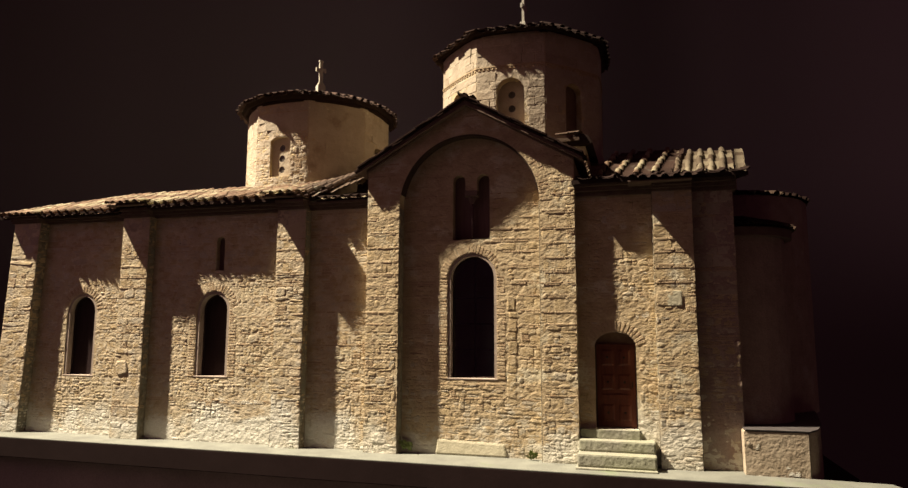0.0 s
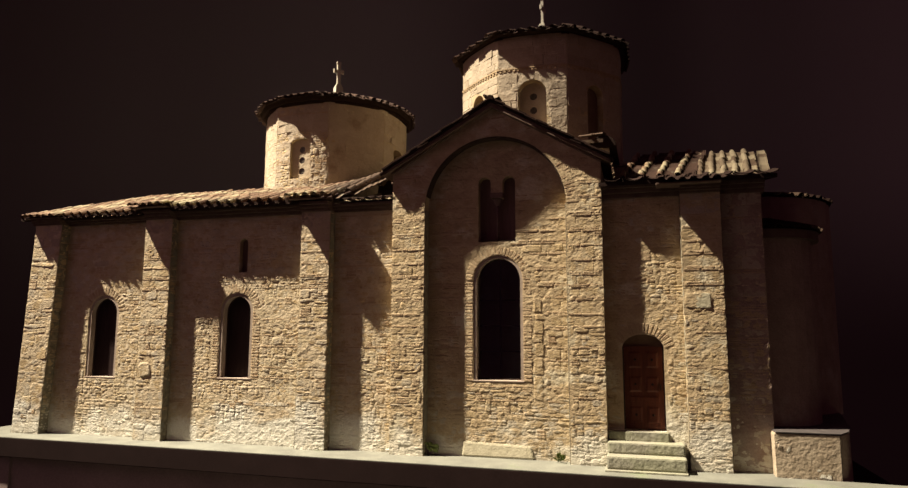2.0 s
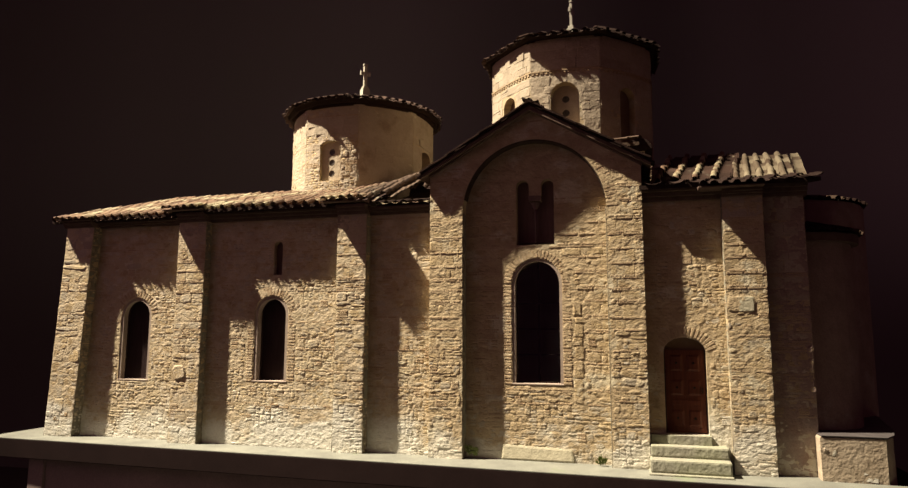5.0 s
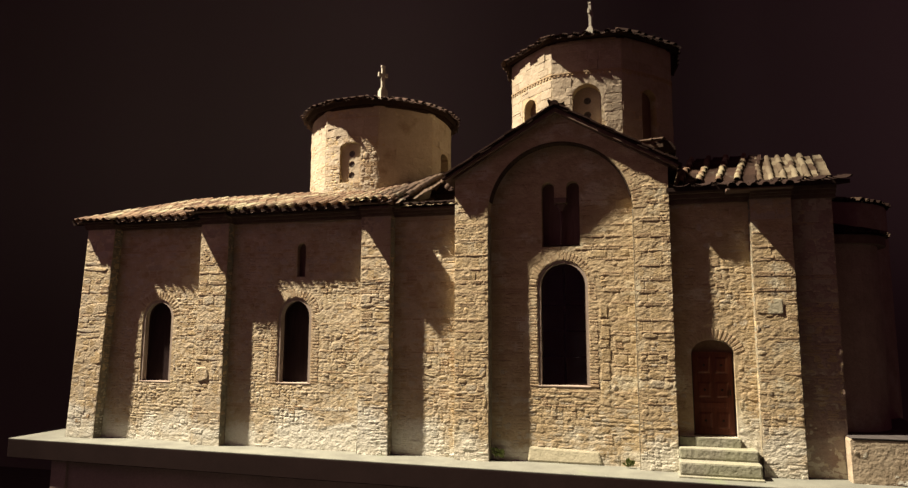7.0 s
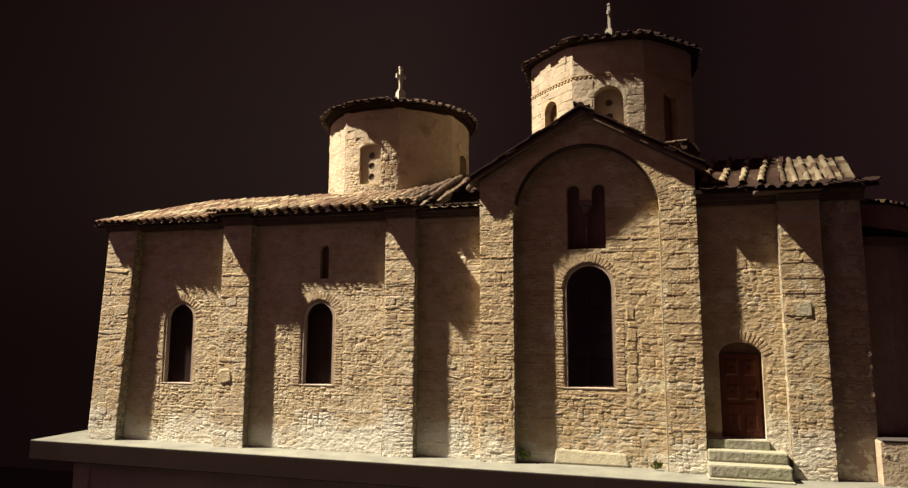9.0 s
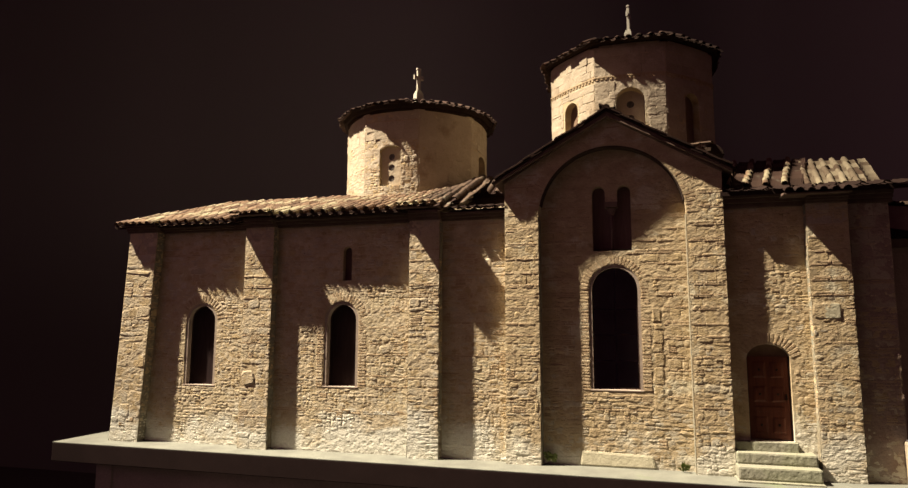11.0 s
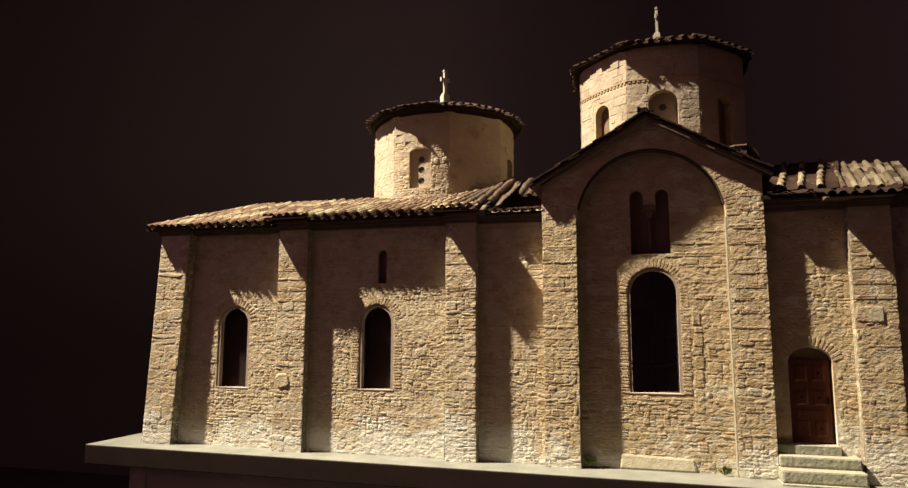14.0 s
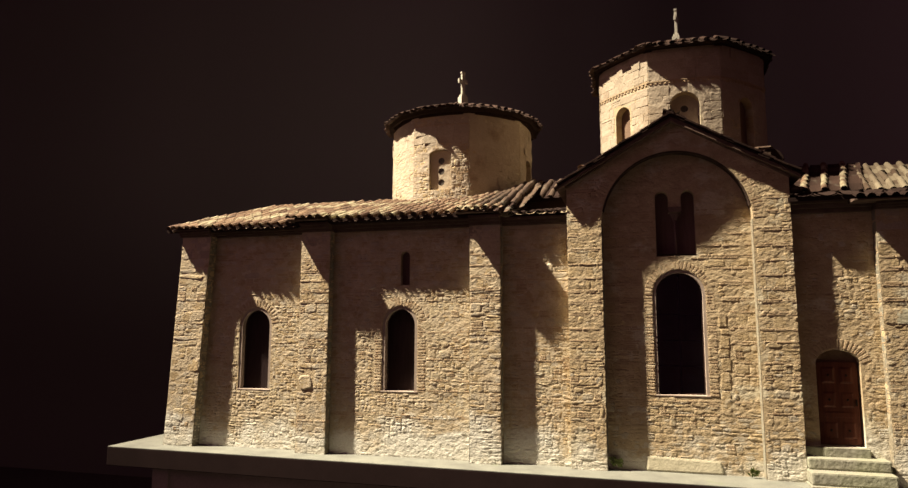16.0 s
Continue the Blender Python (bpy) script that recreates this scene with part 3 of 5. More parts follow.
def reveal(cx, w, z0, z1, y, depth, rise=None, name="window", label="", rim=0.055, fill=None):
    """Window set into the wall: plastered lining, sill, wooden frame with bars, dark panes."""
    ob = unit(name, label, (cx, y, z0))
    inv = Matrix.Translation((-cx, -y, -z0))

    def add(nm, s, mat, lab="", bevel=0.0, parent=ob):
        o = part(nm, s, mat, None, lab, bevel)
        o.parent = parent
        o.matrix_parent_inverse = inv if parent is ob else Matrix.Identity(4)
        return o

    loop_o, loop_i = arch_loop(cx, w - 0.004, z0 + 0.002, z1 - 0.002, rise), arch_loop(cx, w - 2 * rim, z0 + 0.028, z1 - rim, None if rise is None else rise - 0.015)
    s = Shape()
    n = len(loop_o)
    for ya, yb in ((y + 0.018, y + depth),):
        vs = [(u, ya, v) for u, v in loop_o] + [(u, ya, v) for u, v in loop_i] + [(u, yb, v) for u, v in loop_o] + [(u, yb, v) for u, v in loop_i]
        fs = []
        for i in range(n):
            j = (i + 1) % n
            fs += [(i, j, n + j, n + i), (n + i, n + j, 3 * n + j, 3 * n + i), (2 * n + j, 2 * n + i, 3 * n + i, 3 * n + j), (j, i, 2 * n + i, 2 * n + j)]
        s.add(vs, fs)
    add("lining", s, JAMB, "smooth plastered reveal")
    add("sill", Shape().box(cx - w / 2 - 0.02, cx + w / 2 + 0.02, y - 0.012, y + depth - 0.02, z0 - 0.012, z0 + 0.027), JAMB, "pale stone sill", 0.012)
    yf = y + depth - 0.07
    pane = [(u, yf + 0.02, v) for u, v in loop_i]
    add("pane", Shape().prism(pane, [(u, yf + 0.026, v) for u, _, v in pane]), fill or GLASS, "dark window glass")
    inner = arch_loop(cx, w - 2 * rim - 0.06, z0 + 0.06, z1 - rim - 0.03, None if rise is None else rise - 0.03)
    fr = Shape()
    fr.add([(u, yf - 0.02, v) for u, v in loop_i] + [(u, yf - 0.02, v) for u, v in inner] + [(u, yf + 0.018, v) for u, v in loop_i] + [(u, yf + 0.018, v) for u, v in inner],
           [q for i in range(n) for j in [(i + 1) % n] for q in ((i, j, n + j, n + i), (n + i, n + j, 3 * n + j, 3 * n + i), (2 * n + j, 2 * n + i, 3 * n + i, 3 * n + j))])
    add("window_frame", fr, FRAME, "dark wooden window frame")
    if fill is None:
        add("mullion", Shape().box(cx - 0.03, cx + 0.03, yf + 0.10, yf + 0.13, z0 + 0.06, z1 - rim - 0.03), BARS)
        for z in (z0 + 0.75, z0 + 1.42, z0 + 2.1):
            for x in (cx - w / 2 + rim + 0.03, cx + 0.031):
                add("glazing_bar", Shape().box(x, x + w / 2 - rim - 0.061, yf + 0.105, yf + 0.125, z - 0.018, z + 0.018), BARS)
    return ob


# narthex bay
W1 = (-12.97, 1.11, 1.73, 4.255)
wall("wall", "rubble stone wall with an arched window in the narthex", -14.93, -11.22, Y1, [arch_loop(*W1)], face=PALE_MORTAR,
     styles=[(0, 4.3, RUBBLE), (4.3, TOP, FAINT)], keep=[grown(*W1, 0.02, below=0.02), arch_loop(W1[0], W1[1] + 0.5, W1[3] - W1[1] / 2, W1[3] + 0.25)], seed=1,
     extra=ring(W1[0], W1[3] - W1[1] / 2, W1[1] / 2 + 0.01, W1[1] / 2 + 0.25, 5, 150, 16))
reveal(*W1, Y1, 0.28, fill=WINDOW_FILL, rim=0.08, name="window", label="narrow arched window with near-black fill and plastered reveal")
# nave bay
W2 = (-8.15, 1.08, 1.80, 4.26)
SLIT = arch_loop(-8.00, 0.28, 4.87, 5.86)
wall("wall", "rubble stone wall with an arched window and a slit above", -10.3, -6.0, Y2, [arch_loop(*W2), SLIT], face=PALE_MORTAR,
     styles=[(0, 4.75, RUBBLE), (4.75, TOP, FAINT)], keep=[grown(*W2, 0.26, below=0.02)], seed=2,
     extra=ring(W2[0], W2[3] - W2[1] / 2, W2[1] / 2 + 0.01, W2[1] / 2 + 0.28, 0, 180, 22) +
     jamb(W2[0] + W2[1] / 2 + 0.01, W2[0] + W2[1] / 2 + 0.25, W2[2], W2[3] - W2[1] / 2) + jamb(W2[0] - W2[1] / 2 - 0.23, W2[0] - W2[1] / 2 - 0.01, W2[2], W2[3] - W2[1] / 2))
reveal(*W2, Y2, 0.32, fill=WINDOW_FILL, rim=0.085, name="window", label="narrow arched window with near-black fill and plastered reveal")
fabric("window", Shape().box(-8.17, -7.83, Y2 + 0.18, Y2 + 0.22, 4.8, 5.95), SHUTTER, "narrow slit window closed with dark boards")
wall("wall", "rubble stone wall between pilaster and transept", -5.1, -3.24, Y3, face=PALE_MORTAR, styles=[(0, 3.6, RUBBLE), (3.6, TOP, FAINT)], seed=3)

# pilasters
def pilaster(name, x0, x1, y, yb, label, styles, seed, z1=TOP, extra=(), keep=(), lean=0.0):
    """A flat buttress; lean: how far it leans east for each metre of height."""
    tilt = Matrix.Identity(4)
    tilt[0][2] = lean
    plan = [(x0, y), (x1, y), (x1, yb + 0.02), (x0, yb + 0.02)]
    ob = fabric(name, Shape().prism([(a, b, 0) for a, b in plan], [(a + lean * z1, b, z1) for a, b in plan]), MORTAR, label, 0.01)
    pieces = []
    for k, (a, b, style) in enumerate(styles):
        pieces += coursed([(x0, a), (x1, a), (x1, b), (x0, b)], list(keep), style, seed * 31 + k)
    lay(ob, tilt @ south(y), pieces + list(extra), 240)
    skin(ob, tilt @ south(y), [(x0, 0), (x1, 0), (x1, z1), (x0, z1)], [], pieces + list(extra), 1000 + seed * 100, MORTAR if x0 > 0 else PALE_MORTAR, limed(min(st[2].get("alt_above", 99) for st in styles)))
    for side, n in ((x0, (-1, 0, 0)), (x1, (1, 0, 0))):
        u = Vector((0, 0, 1)).cross(Vector(n))
        o = (side, y if u.y > 0 else yb, 0)
        q = coursed([(0.0, 0.0), (yb - y, 0.0), (yb - y, z1), (0.0, z1)], [], dict(COURSES, d=0.009, w=(0.15, 0.3)), seed * 37 + int(n[0]))
        lay(ob, tilt @ frame_at(o, u, n), q, 40)
        # side faces painted darker than the front in place of shade
        skin(ob, tilt @ frame_at(o, u, n), [(0.0, 0.0), (yb - y, 0.0), (yb - y, z1), (0.0, z1)], [], q, 2000 + seed * 100 + int(n[0]), STAINED_SHADED, limed(), level=0.003)
    return ob


pilaster("pilaster", -15.86, -14.82, 0.08, Y1, "stone corner pilaster of the narthex, leaning inwards", [(0, 5.8, BIG), (5.8, TOP, SMOOTH)], 1, lean=0.048)
second = pilaster("pilaster", -11.25, -10.30, 0.0, Y1, "stone pilaster between two window bays", [(0, 2.6, BIG), (2.6, 5.9, dict(COURSES, alt_above=4.3)), (5.9, TOP, SMOOTH)], 2,
                  keep=[arch_loop(-10.98, 0.44, 1.82, 2.24)], extra=[(STONES[3], -10.98, 2.03, 0.40, 0.40, 0.03, 0.2)])
pilaster("pilaster", -5.98, -5.10, -0.02, Y3, "stone pilaster beside the transept", [(0, 6.0, dict(COURSES, alt_above=4.6)), (6.0, TOP, SMOOTH)], 3)

eye = Shape()
_ring = [(math.cos(2 * math.pi * i / 14), math.sin(2 * math.pi * i / 14)) for i in range(14)]
for (a, b), (c, d) in zip(_ring, _ring[1:] + _ring[:1]):
    eye.prism([(-11.0 + a * q, -0.012, 5.5 + b * q) for q in (0.05, 0.10)] + [(-11.0 + c * q, -0.012, 5.5 + d * q) for q in (0.10, 0.05)],
              [(-11.0 + a * q, 0.01, 5.5 + b * q) for q in (0.05, 0.10)] + [(-11.0 + c * q, 0.01, 5.5 + d * q) for q in (0.10, 0.05)])
part("ring_stone", eye, STONE, second, "small ring-shaped stone set in the pilaster")

# transept front
GX, GW, GZ, GA = -0.47, 2.78, 7.45, 9.16
ARCH = (GX + 0.02, 3.77, 0.0, 8.30)
front = [(GX - GW, 0), (ARCH[0] - ARCH[1] / 2, 0)] + [p for p in reversed(arch_loop(*ARCH, n=28)[2:])] + [(ARCH[0] + ARCH[1] / 2, 0), (GX + GW, 0), (GX + GW, GZ), (GX, GA), (GX - GW, GZ)]
wall("wall", "stone gable front framing a tall blind arch", 0, 0, 0.0, outer=front, back=Y5, styles=[(0, 9.2, COURSES)],
     keep=[arch_loop(ARCH[0], ARCH[1] + 0.6, ARCH[3] - ARCH[1] / 2, ARCH[3] + 0.3, None, 24)], seed=4, extra=ring(ARCH[0], ARCH[3] - ARCH[1] / 2, ARCH[1] / 2 + 0.01, ARCH[1] / 2 + 0.30, 0, 62, 23, 0.010) + ring(ARCH[0], ARCH[3] - ARCH[1] / 2, ARCH[1] / 2 + 0.01, ARCH[1] / 2 + 0.30, 148, 180, 12, 0.010))
_n, _r = 32, ARCH[1] / 2
_arc = [math.pi * (0.06 + 0.88 * k / _n) for k in range(_n + 1)]
soffit = [(ARCH[0] + (_r - d) * math.cos(a), ARCH[3] - _r + (_r - d) * math.sin(a)) for d, arc in ((0.004, _arc), (0.03, _arc[::-1])) for a in arc]
for _x in (ARCH[0] - _r + 0.002, ARCH[0] + _r - 0.024):
    fabric("jamb_lining", Shape().box(_x, _x + 0.022, 0.014, Y5 - 0.004, 0.0, 6.40), STAINED_SHADED, "patchy grey plaster on the jamb of the blind arch", 0.008)
# near-black soffit: the shade inside the arch is put into its colour
fabric("arch_lining", Shape().prism([(u, 0.004, v) for u, v in soffit], [(u, Y5 - 0.004, v) for u, v in soffit]), SHADE_PLASTER, "dark soffit of the blind arch, shade put into its colour")
W3 = (-0.41, 1.32, 1.90, 5.165)


def twin_loop():
    """The double light: two round heads over one opening, parted by a hanging impost."""
    pts = [(-0.93, 5.53), (0.07, 5.53)]
    for cx in (-0.10, -0.76):
        pts += [(cx + 0.17 * math.cos(math.pi * k / 8), 7.11 + 0.17 * math.sin(math.pi * k / 8)) for k in range(9)]
        if cx == -0.10:
            pts += [(-0.27, 6.70), (-0.59, 6.70)]
    return pts


NICHE = arch_loop(ARCH[0], ARCH[1] + 0.2, 0.0, 8.42, None, 24)
wall("wall", "recessed stone wall of the blind arch, with a tall window", 0, 0, Y5, [arch_loop(*W3), twin_loop()], outer=NICHE,
     styles=[(0, 8.4, COURSES)], keep=[grown(*W3, 0.30, below=0.03), band(NICHE, 6.9, 8.5), [(0.50, 1.4), (0.76, 1.4), (0.76, 4.05), (0.50, 4.05)]], seed=5,
     extra=[(SQUARES[i % 12], 0.63 + 0.02 * (i % 3), z + h / 2, 0.22, h - 0.03, 0.015, 0.0) for i, (z, h) in enumerate(((1.45, 0.62), (2.07, 0.46), (2.53, 0.36), (2.89, 0.22), (3.11, 0.34), (3.45, 0.18), (3.63, 0.40)))] + ring(W3[0], W3[3] - W3[1] / 2, W3[1] / 2 + 0.01, W3[1] / 2 + 0.21, 0, 180, 27) +
     jamb(W3[0] + W3[1] / 2 + 0.01, W3[0] + W3[1] / 2 + 0.22, W3[2], W3[3] - W3[1] / 2) + jamb(W3[0] - W3[1] / 2 - 0.22, W3[0] - W3[1] / 2 - 0.01, W3[2], W3[3] - W3[1] / 2))
reveal(*W3, Y5, 0.32, rim=0.075, name="window", label="tall arched window with dark panes and pale sill")

twin = unit("window", "double-arched upper window with a slender column", (-0.43, Y5, 5.53))


def tpart(nm, sh, mat, lab="", bevel=0.0, smooth=False):
    o = part(nm, sh, mat, None, lab, bevel, smooth)
    o.parent, o.matrix_parent_inverse = twin, Matrix.Translation((0.43, -0.32, -5.53))


# impost, capital and shaft take a dark tone in place of shade
tpart("impost", Shape().prism([(-0.59, 0.30, 6.70), (-0.27, 0.30, 6.70), (-0.27, 0.50, 6.70), (-0.59, 0.50, 6.70)], [(-0.60, 0.28, 6.84), (-0.26, 0.28, 6.84), (-0.26, 0.52, 6.84), (-0.60, 0.52, 6.84)]), SHUTTER, "stone impost block", 0.01)
tpart("capital", Shape().prism([(-0.43 + 0.05 * math.cos(i * math.pi / 6), 0.46 + 0.05 * math.sin(i * math.pi / 6), 6.50) for i in range(12)],
                               [(-0.43 + 0.14 * math.cos(i * math.pi / 6), 0.46 + 0.09 * math.sin(i * math.pi / 6), 6.70) for i in range(12)]), SHUTTER, "flared stone capital")
tpart("column", Shape().prism([(-0.43 + 0.032 * math.cos(i * math.pi / 6), 0.46 + 0.045 * math.sin(i * math.pi / 6), 5.53) for i in range(12)],
                              [(-0.43 + 0.032 * math.cos(i * math.pi / 6), 0.46 + 0.045 * math.sin(i * math.pi / 6), 6.50) for i in range(12)]), SHUTTER, "slender dark shaft", 0, True)
tpart("shutter", Shape().box(-1.0, 0.14, 0.56, 0.60, 5.6, 7.35), SHUTTER, "dark brown boards behind the lights")

# wing with the door
DX, DW, DZ0, DZ1 = 3.19, 0.98, 0.82, 3.12
wall("wall", "rubble stone wall of the wing with an arched doorway", 2.30, 4.2, Y6, [arch_loop(DX, DW, DZ0, DZ1, 0.34)],
     styles=[(0, 4.9, RUBBLE), (4.9, TOP, FAINT)], keep=[arch_loop(DX, DW + 0.10, DZ0, DZ1 + 0.02, 0.40), arch_loop(DX, DW + 0.5, DZ1 - 0.30, DZ1 + 0.26, 0.50)], seed=6,
     extra=ring(DX, DZ1 - 0.52, 0.54, 0.80, 20, 150, 16))
pilaster("pilaster", 4.17, 5.08, 0.0, Y6, "stone pilaster beside the side door", [(0, 6.0, dict(COURSES, alt_above=4.2)), (6.0, TOP, SMOOTH)], 4,
         keep=[[(4.18, 3.72), (4.80, 3.72), (4.80, 4.12), (4.18, 4.12)]], extra=[(PALE_SQUARE, 4.485, 3.92, 0.58, 0.36, 0.018, 0.0)])
wall("wall", "plastered stone wall at the east corner", 5.08, 6.02, Y6, styles=[(0, 1.3, dict(FAINT, d=0.003)), (1.3, 4.0, dict(FAINT, brick=0.3)), (4.0, TOP, SMOOTH)], seed=7, face=BROWN,
     extra=[(rng.choice(STONES), 5.965 + rng.uniform(-0.01, 0.01), 1.95 + 0.15 * i, rng.uniform(0.09, 0.16), 0.145, rng.uniform(0.012, 0.03), 0.0) for i in range(7)])

# other sides, closing the church
fabric("wall", Shape().box(-15.70, -15.2, 0.42, 11.0, 0, TOP), MORTAR, "stone west wall of the narthex")
fabric("wall", Shape().box(-15.85, 6.0, 10.4, 11.0, 0, TOP), MORTAR, "stone north wall of the church")
fabric("wall", Shape().box(5.4, 6.02, 1.0, 10.4, 0, TOP), MORTAR, "stone east wall behind the apses")
fabric("inner_floor", Shape().box(-15.2, 5.4, 1.0, 10.4, 0.02, 0.1), INSIDE, "dark floor inside the church")
fabric("ceiling", Shape().box(-15.2, 5.4, 1.0, 10.4, TOP - 0.1, TOP), INSIDE, "dark ceiling inside the church")
fabric("wall", Shape().box(-3.25, -2.65, 0.27, 3.2, TOP + 0.1, GZ).box(1.7, 2.30, 0.27, 3.2, TOP + 0.1, GZ), MORTAR, "side walls of the transept")


# ------------------------------------------------------------------ roofs
def tile_mesh(name, mat, seg=6):
    """A barrel tile, 1 long, 1 wide at its lower end, with some thickness."""
    v, f = [], []
    for y, r in ((0.0, 0.5), (1.0, 0.40)):
        for t in (0.0, 0.09):
            for i in range(seg + 1):
                a = math.pi * i / seg
                v.append(((r - t) * math.cos(a), y, (r - t) * math.sin(a) + (0.03 if y == 0 else 0)))
    n = seg + 1
    for i in range(seg):
        f += [(i, i + 1, 2 * n + i + 1, 2 * n + i), (n + i + 1, n + i, 3 * n + i, 3 * n + i + 1), (i + 1, i, n + i, n + i + 1)]
    me = bpy.data.meshes.new(name)
    me.from_pydata(v, [], f)
    me.materials.append(mat)
    return me


PALE_COVER = tile_mesh("roof_tile", PALE_TILE)
SHADE_COVER, UNLIT_COVER = tile_mesh("roof_tile", SHADE_TILE), tile_mesh("roof_tile", VERGE)
DRUM_COVER = tile_mesh("roof_tile", DRUM_TILE)
COVER, OLD_COVER = tile_mesh("roof_tile", TILE), tile_mesh("roof_tile", OLD_TILE)


def tiles(parent, o, u, s, ranges, pitch=0.25, length=0.40, size=0.19, limit=300, seed=0, high=0.02, tile=None, tall=1.0, back=0.0, pan=None, bare=0.0, pan_width=None, pan_deep=0.28, ragged=0.015, pan_tilt=4.0, last=None, lip=5.5):
    """Rows of barrel tiles up a slope: o on the eave, u along it, s up the slope; ranges: from where to where each column runs."""
    u, s = Vector(u).normalized(), Vector(s).normalized()
    n = u.cross(s)
    if n.z < 0:
        n = -n
    base = Matrix.Identity(4)
    for i, c in enumerate((u, s, n)):
        base.col[i][:3] = c
    base.col[3][:3] = o
    r = random.Random(seed)
    tile = tile or COVER
    covers, pans = [], []
    for a, s0, s1 in ranges:
        for k, kind in ((0, covers), (1, pans)):
            if k == 0 and (a < ranges[0][0] + bare or last and a > last):
                continue
            q = s0 + r.uniform(-0.012, 0.012) if k else s0 + back - 0.008 + r.uniform(-ragged, ragged)
            while q < s1 - 0.1:
                w = size * r.uniform(0.9, 1.1)
                lift = high + ((0.045 if tall == 1.0 else -0.02) if k else 0.0) + r.uniform(-0.006, 0.01)
                t = base @ Matrix.Translation((a + k * pitch / 2 + r.gauss(0, 0.5 * ragged), q, lift)) @ Matrix.Rotation(r.gauss(0, 0.03), 4, "Z") @ Matrix.Rotation(radians(pan_tilt if k else lip) + r.gauss(0, 0.012), 4, "X")
                t = t @ Matrix.Diagonal((w if not k else pan_width or pitch * 0.97, min(length * 1.12, s1 - q + 0.05), w * 0.95 * tall if not k else -(pan_width or pitch) * pan_deep, 1))
                kind.append((q, t))
                q += length * r.uniform(0.96, 1.04)
    covers.sort(key=lambda c: c[0])
    joined = [t for _, t in covers[limit:]] + [t for _, t in pans]
    for _, t in covers[:limit]:
        ob = new("roof_tile", tile)
        ob.parent = parent
        ob.matrix_basis = t
    if joined:
        co = np.array([p.co[:] for p in tile.vertices])
        fs = [tuple(q.vertices) for q in tile.polygons]
        v, f = [], []
        for t in joined:
            f += [tuple(i + len(v) * len(co) for i in q) for q in fs]
            v.append(co @ np.array(t.to_3x3()).T + np.array(t.translation))
        me = bpy.data.meshes.new("tile_field")
        me.from_pydata(np.concatenate(v).tolist(), [], f)
        me.materials.append(pan or tile.materials[0])
        ob = new("tile_field", me)
        ob.parent = parent
        tagged(ob, kind="stuff")


def steps(a, b, pitch):
    return [a + pitch * i for i in range(int((b - a) / pitch) + 1)]


def slope_roof(name, label, x0, x1, y0, z0, y1, z1, x0b=None, x1b=None, thick=0.10, **kw):
    """A pitched roof from a south eave up to its ridge; its columns may run askew."""
    x0b, x1b = x0 if x0b is None else x0b, x1 if x1b is None else x1b
    f = 0.05
    yf, zf = y0 + f, z0 + f * (z1 - z0) / (y1 - y0)
    s = Shape().prism([(x0, yf, zf - thick), (x1, yf, zf - thick), (x1b, y1, z1 - thick), (x0b, y1, z1 - thick)],
                      [(x0, yf, zf), (x1, yf, zf), (x1b, y1, z1), (x0b, y1, z1)])
    ob = fabric(name, s, SHADE_TILE, label)
    run = Vector((x1b - x1, y1 - y0, z1 - z0))
    cols = [(a, 0.0, run.length) for a in steps(x0 + 0.08, x1 - 0.02, kw.get("pitch", 0.25))]
    tiles(ob, (0, y0, z0), (1, 0, 0), run, cols, **kw)
    return ob


def between(x, table):
    """Straight-line reading of a table of pairs."""
    for (x0, y0), (x1, y1) in zip(table, table[1:]):
        if x <= x1 or (x1, y1) == table[-1]:
            return y0 + (y1 - y0) * min(max((x - x0) / (x1 - x0), 0.0), 1.0)


